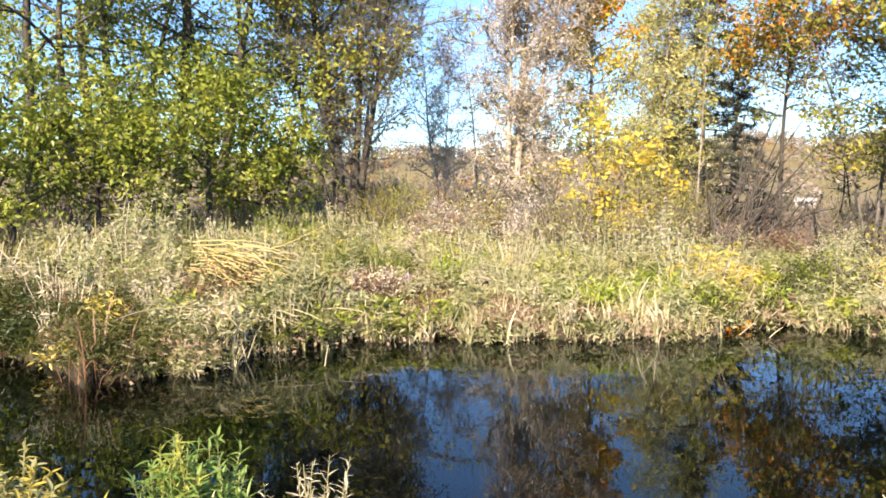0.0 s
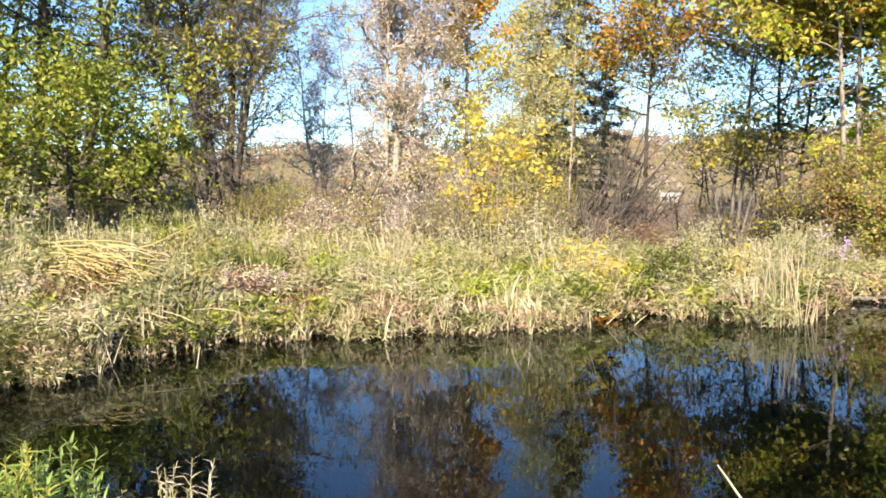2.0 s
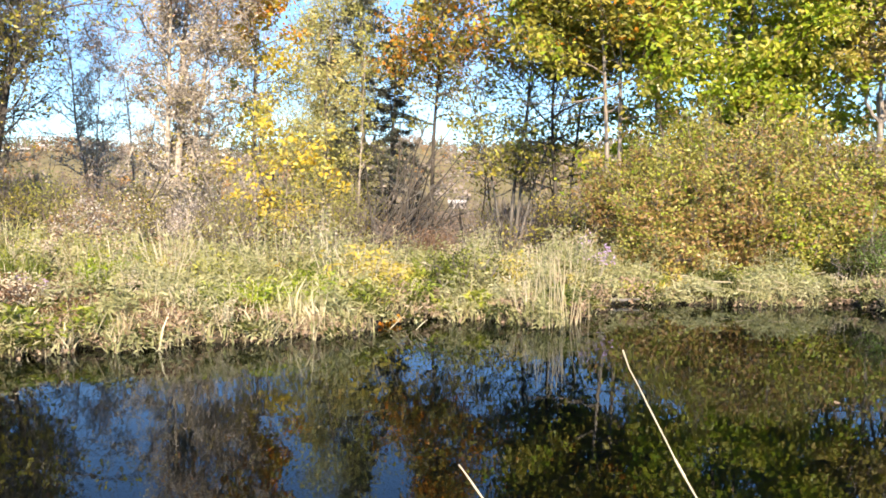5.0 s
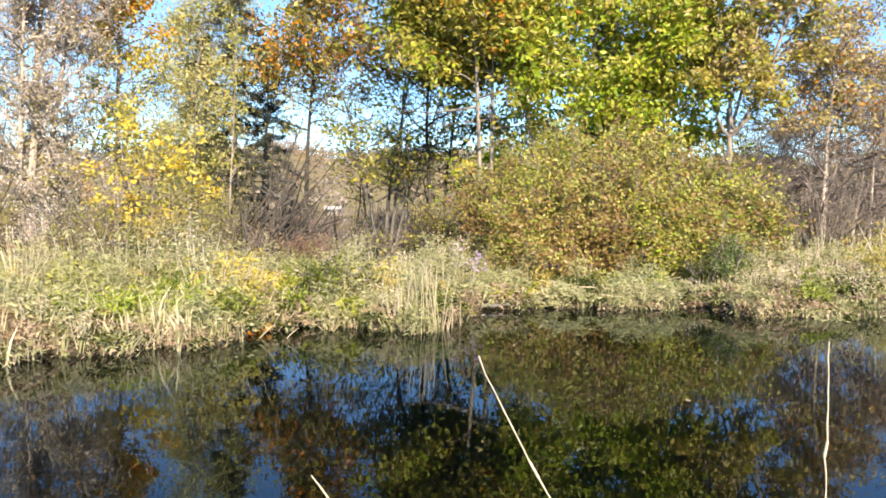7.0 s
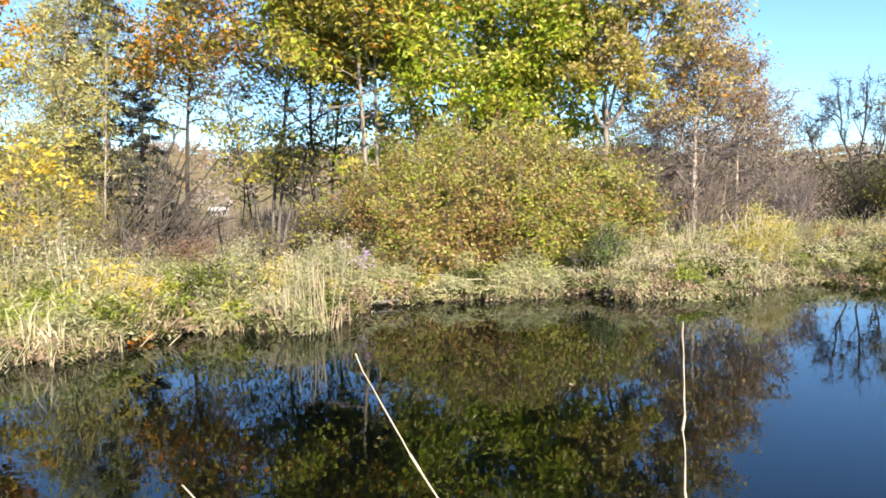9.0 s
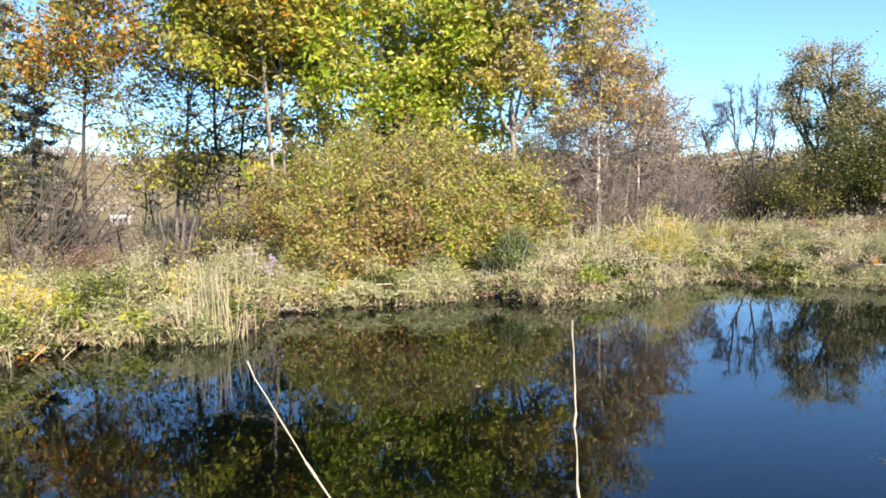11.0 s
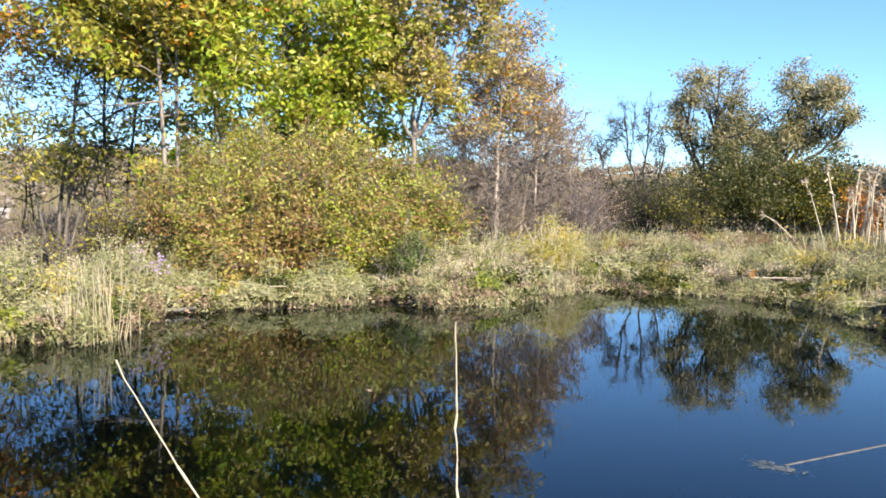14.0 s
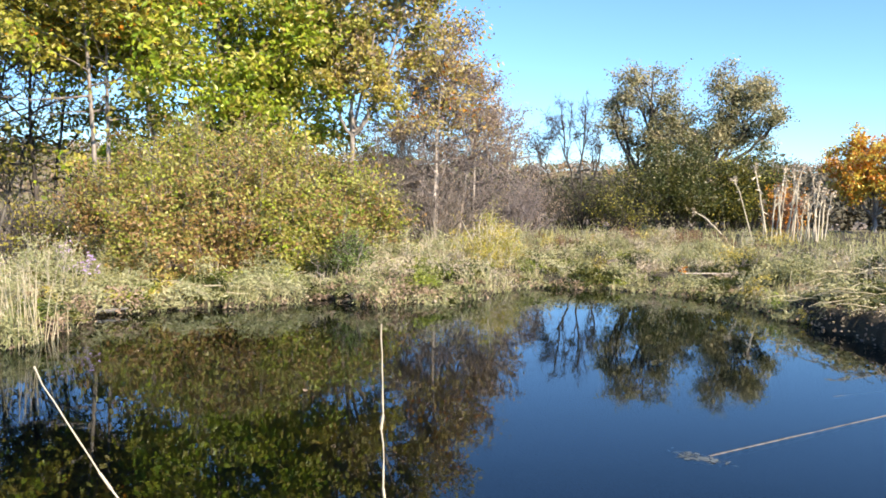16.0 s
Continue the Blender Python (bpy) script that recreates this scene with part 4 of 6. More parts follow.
shrub("shrub", "dark thin-stemmed shrub with few olive leaves", 20.8, 22, 1.8, 1.9, [("olive", 420, 0.11, 0.6, 0.12, *ANY), ("rust", 200, 0.1, 0.6, 0.12, *ANY)], 103, 26, "bark_dark", 8, 1)
for b, d, w, q in ((-18.4, 11.0, 1.0, 106), (-16.3, 11.2, 0.9, 107), (-13.8, 11.1, 0.8, 108)):
    shrub("shrub", "low brown withered weeds on the bank", b, d, w, 0.42, [("rust", 420, 0.06, 0.5, 0.06, *ANY), ("dead", 260, 0.07, 0.3, 0.06, *ANY)], q, 8, "bark_twig", 6, 1, "weed")
shrub("shrub", "pinkish-brown withered brush behind the grass", -12.4, 19.5, 2.6, 1.2, [("russet", 900, 0.08, 0.6, 0.12, *ANY), ("buff", 900, 0.08, 0.6, 0.12, *ANY), ("copper", 500, 0.08, 0.6, 0.12, *ANY)], 105, 34, "bark_twig", 6, 1)
shrub("shrub", "low reddish-brown brush behind the grass", 10.4, 24, 2.2, 0.9, [("rust", 1100, 0.08, 0.6, 0.12, *ANY)], 104, 30, "bark_twig", 6, 1)
# round the old apple tree
lobed_tree("tree", "bare dark tree with forked spreading limbs", 54.7, 40, (-0.1, 0, 1.2), [(-1.0, 0, 5.0, 1.0, 0.9, 1.4, 13), (0.1, 0.2, 5.6, 0.7, 0.8, 1.5, 12), (-2.3, 0, 4.0, 1.3, 0.8, 1.2, 14), (-2.8, 0.2, 2.4, 1.3, 0.8, 0.8, 9), (0.9, 0.2, 3.8, 0.9, 0.8, 1.0, 9)],
           "bark_dark", [("deep", 160, 0.1, 0.6, 0.08, *ANY)], 91, 0.10, "bark_dark", 0.12, 12, 3, 0.85)
# the deep rows colour underside shade into both apple crowns
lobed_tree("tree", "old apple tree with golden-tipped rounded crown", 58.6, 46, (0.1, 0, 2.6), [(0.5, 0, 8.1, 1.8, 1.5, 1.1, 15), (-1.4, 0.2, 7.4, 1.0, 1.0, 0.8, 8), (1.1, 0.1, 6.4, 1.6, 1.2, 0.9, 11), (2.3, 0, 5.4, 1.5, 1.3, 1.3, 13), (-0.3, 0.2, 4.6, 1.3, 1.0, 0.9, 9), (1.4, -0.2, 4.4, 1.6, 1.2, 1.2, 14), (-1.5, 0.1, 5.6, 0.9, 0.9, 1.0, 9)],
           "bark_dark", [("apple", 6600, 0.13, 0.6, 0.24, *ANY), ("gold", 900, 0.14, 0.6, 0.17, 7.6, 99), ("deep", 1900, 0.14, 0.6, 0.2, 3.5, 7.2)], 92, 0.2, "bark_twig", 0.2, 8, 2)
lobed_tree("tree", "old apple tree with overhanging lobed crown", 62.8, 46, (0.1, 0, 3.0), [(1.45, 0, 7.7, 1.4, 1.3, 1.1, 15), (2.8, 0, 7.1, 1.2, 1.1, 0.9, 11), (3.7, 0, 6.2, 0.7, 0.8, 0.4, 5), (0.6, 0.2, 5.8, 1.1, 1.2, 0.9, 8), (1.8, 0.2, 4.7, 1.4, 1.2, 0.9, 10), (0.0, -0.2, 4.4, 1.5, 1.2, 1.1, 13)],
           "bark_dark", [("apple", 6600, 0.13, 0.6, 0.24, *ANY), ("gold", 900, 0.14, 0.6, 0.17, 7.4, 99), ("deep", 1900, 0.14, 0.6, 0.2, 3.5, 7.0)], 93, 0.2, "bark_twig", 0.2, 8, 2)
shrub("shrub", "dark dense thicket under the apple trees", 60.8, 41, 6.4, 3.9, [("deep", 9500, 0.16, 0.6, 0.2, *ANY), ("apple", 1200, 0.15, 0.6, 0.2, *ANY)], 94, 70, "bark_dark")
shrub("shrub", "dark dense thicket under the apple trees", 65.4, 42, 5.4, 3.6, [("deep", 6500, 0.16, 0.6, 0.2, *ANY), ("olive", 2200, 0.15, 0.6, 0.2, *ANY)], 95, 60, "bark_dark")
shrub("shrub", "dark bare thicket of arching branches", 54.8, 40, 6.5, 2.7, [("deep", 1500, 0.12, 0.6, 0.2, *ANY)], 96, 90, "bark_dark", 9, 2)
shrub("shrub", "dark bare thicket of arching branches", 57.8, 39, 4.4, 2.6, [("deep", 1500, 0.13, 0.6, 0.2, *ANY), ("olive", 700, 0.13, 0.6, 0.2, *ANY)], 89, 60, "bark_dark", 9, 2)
shrub("shrub", "dark bare thicket of arching branches", 51.5, 37, 4.0, 2.2, [("russet", 500, 0.1, 0.6, 0.2, *ANY)], 97, 60, "bark_dark", 9, 2)
lobed_tree("tree", "golden orange maple in full autumn colour", 73.0, 41, (0, 0, 0.7), [(-0.3, 0, 3.5, 1.3, 1.2, 1.0, 13), (-1.3, 0, 2.3, 1.0, 1.1, 1.0, 11), (0.3, -0.3, 1.9, 1.2, 1.0, 0.9, 9), (1.3, 0, 2.4, 1.2, 1.2, 1.1, 10), (1.4, 0.2, 3.5, 1.1, 1.2, 1.0, 8)],
           "bark_grey", [("orange", 3600, 0.12, 0.8, 0.15, *ANY), ("yellow", 2600, 0.12, 0.8, 0.15, *ANY), ("olive", 1600, 0.12, 0.8, 0.15, 0, 3)], 98, 0.12)
shrub("shrub", "reddish orange sumac behind the dry stalks", 68.0, 33, 1.6, 1.9, [("orange", 700, 0.14, 0.5, 0.14, *ANY), ("rust", 900, 0.14, 0.5, 0.14, *ANY)], 99, 36)


# ---- far woods on the hills ----
def woods(name, label, mat, n, seed, bearings, dist, height, card, per=44):
    rng = np.random.default_rng(seed)
    b, r = rng.uniform(*bearings, n), rng.uniform(0, 1, n) ** 0.7 * (dist[1] - dist[0]) + dist[0]
    x, y = np.sin(np.radians(b)) * r, np.cos(np.radians(b)) * r
    z = land(x, y)
    h = height * rng.uniform(0.5, 1.2, n)
    ball = rng.normal(0, 1, (n, per, 3))
    ball *= (rng.uniform(0.05, 1, (n, per)) ** 0.4 / np.linalg.norm(ball, axis=2))[..., None]
    off = ball * np.stack([h * 0.34, h * 0.34, h * 0.42], -1)[:, None] + np.stack([0 * h, 0 * h, h * 0.55], -1)[:, None]
    p = (np.stack([x, y, z], -1)[:, None] + off).reshape(-1, 3)
    ob = mesh_object(name, *leaf_mesh(p, rng, card, 0.8, 0.0), M[mat])
    return tagged(ob, label, "woodland", kind="stuff")


VALLEY = (-50, 80)
woods("far_woods", "distant leafless brown woodland on the hillside", "wood_brown", 1500, 201, VALLEY, (150, 400), 5.0, 0.75, 26)
woods("far_woods", "distant grey bare woodland on the hillside", "wood_grey", 1300, 202, VALLEY, (130, 400), 5.0, 0.75, 26)
woods("far_woods", "distant orange autumn trees on the hillside", "wood_orange", 260, 203, VALLEY, (120, 360), 5.0, 0.6)
woods("far_woods", "distant dark green trees on the hillside", "wood_green", 600, 204, VALLEY, (110, 390), 5.5, 0.7)
# the next two woods carry their shade in the material
woods("far_woods", "grey leafless trees in shaded tones beyond the dry stalks", "wood_dark", 130, 208, (63, 78), (75, 100), 6.6, 0.38, 300)
woods("far_woods", "green and brown trees in shaded tones beyond the orchard", "wood_dark", 170, 209, (44, 78), (65, 95), 6.8, 0.38, 300)
woods("far_brush", "brown leafless brush in the valley", "wood_brown", 700, 206, VALLEY, (60, 130), 1.5, 0.32, 26)
woods("far_brush", "grey brush in the valley", "wood_grey", 800, 207, VALLEY, (55, 120), 1.4, 0.3, 26)
woods("far_brush", "olive brush in the valley", "wood_green", 600, 205, VALLEY, (60, 130), 1.5, 0.32, 26)



def twig_brush(name, label, mat, n, seed, bearings, dist, height, per=60):
    """Leafless brush: many thin upright and slanting twigs in clumps, one mesh."""
    rng = np.random.default_rng(seed)
    b, r = rng.uniform(*bearings, n), rng.uniform(*dist, n)
    b, r = b[np.abs(b - 11.7) > 1.3], r[np.abs(b - 11.7) > 1.3]  # a gap towards the house
    n = len(b)
    x, y = np.sin(np.radians(b)) * r, np.cos(np.radians(b)) * r
    foot = np.stack([x, y, land(x, y)], 1)
    h = height * rng.uniform(0.5, 1.25, n)
    off = rng.normal(0, 1, (n, per, 3)) * (h[:, None, None] * (0.3, 0.3, 0.0))
    off[..., 2] = rng.uniform(0, 0.75, (n, per)) * h[:, None]
    p = (foot[:, None] + off).reshape(-1, 3)
    ob = mesh_object(name, *blade_mesh(p, rng, np.repeat(h * 0.42, per), 0.022, 1.0), M[mat])
    return tagged(ob, label, "brush", kind="stuff")


twig_brush("brush", "grey leafless brush beyond the trees", "wood_grey", 480, 221, (-24, 46), (33, 62), 1.7)
twig_brush("brush", "brown leafless brush beyond the trees", "wood_brown", 380, 222, (-24, 46), (33, 62), 1.5)
twig_brush("brush", "rusty brush beyond the trees", "rust", 220, 223, (-24, 40), (31, 55), 1.2)
twig_brush("brush", "olive brush beyond the trees", "wood_green", 260, 224, (-24, 46), (31, 60), 1.3)

# understorey between the trees: brown, olive and yellowing brush
UNDER = [(-17.5, 26, 2.4, 1.1, "olive", 1500), (-14.8, 25, 2.2, 1.3, "lemon", 1900), (-13.0, 28, 3.0, 1.7, "russet", 1200), (-11.2, 24, 2.0, 1.3, "lemon", 900),
         (-9.6, 26, 2.6, 1.4, "olive", 1700), (-6.4, 25, 2.4, 1.6, "buff", 1500), (-4.6, 24.5, 2.2, 1.5, "olive", 1300), (-2.8, 26, 2.2, 1.7, "lemon", 1200),
         (0.6, 27, 2.2, 1.6, "yellow", 800), (2.6, 26, 2.4, 1.9, "lemon", 1700), (4.4, 26.5, 2.2, 2.2, "olive", 1500), (7.4, 26, 2.2, 1.1, "russet", 900),
         (11.6, 27, 2.0, 1.0, "russet", 800), (13.8, 26.5, 2.2, 1.2, "olive", 900), (18.2, 25, 2.6, 1.7, "russet", 1300), (20.6, 24, 2.4, 1.9, "olive", 1500),
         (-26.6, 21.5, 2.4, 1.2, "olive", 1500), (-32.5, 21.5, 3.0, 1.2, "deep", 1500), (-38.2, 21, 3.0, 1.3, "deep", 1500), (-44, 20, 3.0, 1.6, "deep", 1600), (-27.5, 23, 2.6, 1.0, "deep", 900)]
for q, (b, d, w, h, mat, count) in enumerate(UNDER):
    # the deep bushes hold the shade below the green crowns in their colour
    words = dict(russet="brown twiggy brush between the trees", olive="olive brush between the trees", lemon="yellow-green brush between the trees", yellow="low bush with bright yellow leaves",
                 buff="pale withered brush between the trees", deep="low bush coloured dark as shade under the trees")
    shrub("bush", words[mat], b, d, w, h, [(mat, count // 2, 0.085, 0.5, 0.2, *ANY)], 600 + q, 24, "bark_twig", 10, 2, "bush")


# ---- grass and weeds of the bank ----
def grassland(name, label, mat, n, seed, bearings, inland, height, width, lean=0.35, power=1.0, patchy=0.0):
    rng = np.random.default_rng(seed)
    p, b, d = bank_points(rng, int(n * 1.4), bearings, inland, power)
    keep, tall = settle(rng, mat, p, b, d, 0.5 if inland[1] < 1.7 else 0.1)
    p, b, d, tall = p[keep], b[keep], d[keep], tall[keep]
    n = len(b)
    if patchy:
        w = np.sin(b * 1.7 + seed) + np.sin(b * 3.9 + d * 1.3 + seed * 2) + np.sin(d * 2.1 + b * 0.6)
        keep = w > patchy * 3 - 1.5 + rng.normal(0, 0.4, n)
        p, b, d, tall = p[keep], b[keep], d[keep], tall[keep]
    tuft = 0.85 + 0.35 * np.sin(b * 2.3 + seed) * np.sin(d * 1.9 + b) + 0.3 * np.sin(b * 6.1 + d * 3.1)
    ob = mesh_object(name, *blade_mesh(p, rng, height * np.clip(tuft, 0.35, 1.6) * tall, width, lean), M[mat])
    return tagged(ob, label, "grass", kind="stuff")


grassland("meadow_grass", "olive meadow grass on the bank", "grass", 26000, 301, (-56, 88), (0.2, 9), 0.30, 0.02, 0.7, 1.0, 0.42)
grassland("ground_cover", "low olive growth over the whole bank", "cover", 22000, 314, (-56, 88), (0.1, 12), 0.2, 0.028, 0.8)
grassland("meadow_grass", "olive grass round the trees", "grass", 26000, 302, (-56, 88), (6, 26), 0.34, 0.03, 0.6)
grassland("straw_grass", "pale dry straw grass along the waterline", "straw", 4000, 303, (-36, 16), (-0.1, 1.3), 0.28, 0.018, 0.95, 1.0, 0.4)
grassland("straw_grass", "pale dry straw grass in patches", "straw", 7500, 304, (-56, 88), (0.5, 10), 0.36, 0.016, 0.5, 1.0, 0.5)
grassland("tall_grass", "tall grey-green grass in patches on the bank", "weed", 9000, 307, (-56, 88), (2.0, 11), 0.7, 0.016, 0.4, 1.0, 0.62)
grassland("tall_grass", "tall pale grass in patches on the bank", "grass", 5000, 308, (-56, 88), (2.5, 12), 0.75, 0.015, 0.35, 1.0, 0.66)
grassland("sedge", "green sedge hanging over the water's edge", "grass", 15000, 305, (-56, 88), (-0.1, 1.2), 0.22, 0.018, 0.9, 1.0, 0.4)
grassland("tall_grass", "fresh green upright grass in tufts", "green", 9000, 312, (-40, -6), (3.0, 8), 0.5, 0.02, 0.35, 1.0, 0.6)
grassland("straw_grass", "upright bleached reeds along the waterline", "straw", 2600, 313, (-28, 4), (-0.1, 0.9), 0.42, 0.02, 0.45, 1.0, 0.4)
grassland("sedge", "silvery green arching leaves along the waterline", "sage", 7000, 309, (-34, 50), (-0.15, 1.6), 0.34, 0.03, 0.8, 1.0, 0.45)
grassland("sedge", "grey-green leaves drooping into the water", "sage", 5000, 310, (-34, 72), (-0.3, 0.15), 0.24, 0.022, 1.0)
grassland("straw_grass", "matted straw at the water's edge", "straw", 4500, 306, (18, 88), (-0.05, 2.2), 0.20, 0.016, 1.0)


def hummocks(name, label, mat, n, seed, bearings, inland, wide, high, leaf, slim, per=170, cluster=5):
    """Mounds of low leafy growth that stand together in patches, all in one mesh."""
    rng = np.random.default_rng(seed)
    q, b, d = bank_points(rng, max(1, int(n * 1.7) // cluster), bearings, inland)
    p = np.repeat(q, cluster, 0)
    p[:, :2] += rng.normal(0, 0.42, (len(p), 2))
    p[:, 2] = land(p[:, 0], p[:, 1]) - 0.02
    b = np.degrees(np.arctan2(p[:, 0], p[:, 1]))
    keep, tall = settle(rng, mat, p, b, np.hypot(p[:, 0], p[:, 1]) - shore(b), 0.4 if inland[1] < 1.7 else 0.1)
    keep &= p[:, 2] > -0.05
    p, tall = p[keep], tall[keep]
    n = len(p)
    w, h = rng.uniform(*wide, n), rng.uniform(*high, n)
    h *= tall
    a, e = rng.uniform(0, 6.283, (n, per)), np.sqrt(rng.uniform(0, 1, (n, per)))
    top = np.sqrt(1 - e * e * 0.9) * rng.uniform(0.45, 1.1, (n, per))
    off = np.stack([np.cos(a) * e * w[:, None], np.sin(a) * e * w[:, None], top * h[:, None]], -1)
    ob = mesh_object(name, *leaf_mesh((p[:, None] + off).reshape(-1, 3), rng, leaf, slim, 0.0), M[mat])
    return tagged(ob, label, "weeds", kind="stuff")


ALL = (-54, 86)
hummocks("weed_growth", "mounds of olive weeds on the bank", "weed", 420, 321, ALL, (0.3, 8), (0.2, 0.5), (0.2, 0.65), 0.10, 0.28)
hummocks("weed_growth", "mounds of pale withered weeds on the bank", "fluff", 150, 322, ALL, (0.4, 9), (0.15, 0.4), (0.2, 0.65), 0.08, 0.25, 120)
hummocks("weed_growth", "green broad-leaved weeds on the bank", "green", 90, 323, ALL, (0.2, 7), (0.15, 0.4), (0.15, 0.45), 0.11, 0.4, 110)
hummocks("weed_growth", "yellowing weeds on the bank", "rod", 50, 324, (-40, 40), (0.5, 7), (0.15, 0.4), (0.2, 0.5), 0.08, 0.3, 120)
hummocks("weed_growth", "brown withered weeds on the bank", "russet", 200, 325, ALL, (0.1, 9), (0.15, 0.45), (0.15, 0.5), 0.08, 0.3, 120)
# dark leaf colour stands in for shade in gaps and at the waterline
hummocks("weed_growth", "weeds coloured dark as shaded gaps on the bank", "deep", 200, 326, ALL, (0.0, 7), (0.15, 0.4), (0.1, 0.35), 0.10, 0.4, 110, 3)
hummocks("weed_growth", "weeds coloured dark as shade along the waterline", "deep", 170, 332, ALL, (-0.25, 0.35), (0.12, 0.3), (0.1, 0.25), 0.09, 0.35, 90, 3)
hummocks("weed_growth", "olive weeds hanging over the waterline", "weed", 240, 333, (-33, 86), (-0.25, 0.4), (0.12, 0.35), (0.12, 0.35), 0.08, 0.2, 120, 3)
hummocks("weed_growth", "brown weeds hanging over the waterline", "russet", 140, 334, ALL, (-0.25, 0.4), (0.12, 0.3), (0.1, 0.3), 0.08, 0.3, 90, 3)
# dark green weeds that also colour in shaded gaps
hummocks("weed_growth", "dark green weeds and shade-dark gaps low on the bank", "deep", 200, 329, (46, 82), (0.2, 5), (0.2, 0.5), (0.12, 0.4), 0.10, 0.4, 120, 3)
hummocks("weed_growth", "fresh green weeds low on the bank", "green", 60, 330, (44, 82), (0.2, 6), (0.2, 0.5), (0.12, 0.4), 0.10, 0.35, 120)
hummocks("weed_growth", "yellow-green weeds low on the bank", "lime", 80, 331, (-30, 40), (0.3, 5), (0.2, 0.5), (0.15, 0.5), 0.09, 0.35, 120)
hummocks("weed_growth", "reddish-brown withered weeds in a wide patch", "rust", 130, 335, (-27, -6), (0.8, 2.8), (0.2, 0.45), (0.25, 0.5), 0.06, 0.3, 170)
hummocks("weed_growth", "brown and grey withered weeds in a wide patch", "russet", 90, 349, (-52, -20), (1.5, 6), (0.2, 0.5), (0.2, 0.5), 0.06, 0.25, 170)
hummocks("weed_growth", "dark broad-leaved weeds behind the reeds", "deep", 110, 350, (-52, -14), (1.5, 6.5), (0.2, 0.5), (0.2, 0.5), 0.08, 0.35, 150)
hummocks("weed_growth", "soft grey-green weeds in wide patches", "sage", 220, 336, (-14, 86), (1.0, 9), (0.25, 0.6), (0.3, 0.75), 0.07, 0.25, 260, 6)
# hollow shade put into the leaf colour
hummocks("weed_growth", "broad-leaved weeds coloured dark as shaded hollows", "deep", 240, 337, (-54, 40), (1.0, 7), (0.2, 0.5), (0.15, 0.4), 0.09, 0.4, 130, 4)
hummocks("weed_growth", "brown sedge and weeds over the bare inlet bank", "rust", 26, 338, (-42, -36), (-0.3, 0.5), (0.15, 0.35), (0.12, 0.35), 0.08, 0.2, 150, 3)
# inlet shade is put into these dark leaves
hummocks("weed_growth", "sedge coloured dark for shade over the bare inlet bank", "deep", 60, 339, (-42, -36), (-0.4, 0.5), (0.15, 0.35), (0.12, 0.3), 0.09, 0.2, 150, 3)
hummocks("weed_growth", "brown withered weeds on the upper bank", "rust", 120, 340, (-50, 24), (2.5, 8), (0.2, 0.5), (0.2, 0.5), 0.07, 0.3, 150)
hummocks("weed_growth", "yellow-green weeds before the trees", "lime", 50, 341, (-16, -4), (3.5, 8), (0.25, 0.5), (0.3, 0.7), 0.07, 0.3, 170)
hummocks("weed_growth", "fresh green weeds before the trees", "green", 60, 342, (-34, -14), (3.5, 8), (0.25, 0.5), (0.3, 0.7), 0.07, 0.25, 170)
hummocks("weed_growth", "grey-green leafy mounds along the waterline", "sage", 90, 343, (-32, 50), (0.0, 1.4), (0.2, 0.4), (0.3, 0.6), 0.10, 0.22, 190, 2)
hummocks("weed_growth", "leafy green mounds along the waterline", "green", 40, 344, (-32, 50), (0.0, 1.6), (0.2, 0.4), (0.25, 0.5), 0.09, 0.3, 170, 2)
# shade between mounds, made of dark leaves
hummocks("weed_growth", "dark leaves as painted shade between the mounds", "deep", 150, 345, (-32, 50), (0.1, 3.0), (0.2, 0.4), (0.12, 0.35), 0.09, 0.35, 130, 2)
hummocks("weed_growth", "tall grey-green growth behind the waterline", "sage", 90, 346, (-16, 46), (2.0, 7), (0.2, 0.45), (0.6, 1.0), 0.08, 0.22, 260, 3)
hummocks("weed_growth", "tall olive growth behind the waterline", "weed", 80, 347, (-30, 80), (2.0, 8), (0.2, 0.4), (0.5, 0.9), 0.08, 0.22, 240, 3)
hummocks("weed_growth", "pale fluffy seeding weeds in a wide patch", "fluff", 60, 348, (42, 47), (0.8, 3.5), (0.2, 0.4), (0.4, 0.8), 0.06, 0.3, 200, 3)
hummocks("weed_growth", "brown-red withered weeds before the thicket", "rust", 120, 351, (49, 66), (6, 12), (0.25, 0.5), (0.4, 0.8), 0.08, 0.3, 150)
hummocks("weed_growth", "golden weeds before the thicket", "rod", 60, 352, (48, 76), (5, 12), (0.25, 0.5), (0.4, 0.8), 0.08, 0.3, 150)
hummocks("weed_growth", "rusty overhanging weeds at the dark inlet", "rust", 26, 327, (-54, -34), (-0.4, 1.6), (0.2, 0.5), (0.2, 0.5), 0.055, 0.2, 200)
grassland("sedge", "dark rusty sedge arching over the inlet bank", "rust", 2200, 311, (-56, -34), (-0.3, 2.0), 0.4, 0.016, 0.8)
# more dark leaf colour in place of the inlet's shade
hummocks("weed_growth", "overhanging weeds coloured dark for the inlet's shade", "deep", 260, 328, (-56, -32), (-0.6, 1.4), (0.2, 0.5), (0.2, 0.5), 0.08, 0.2, 170)


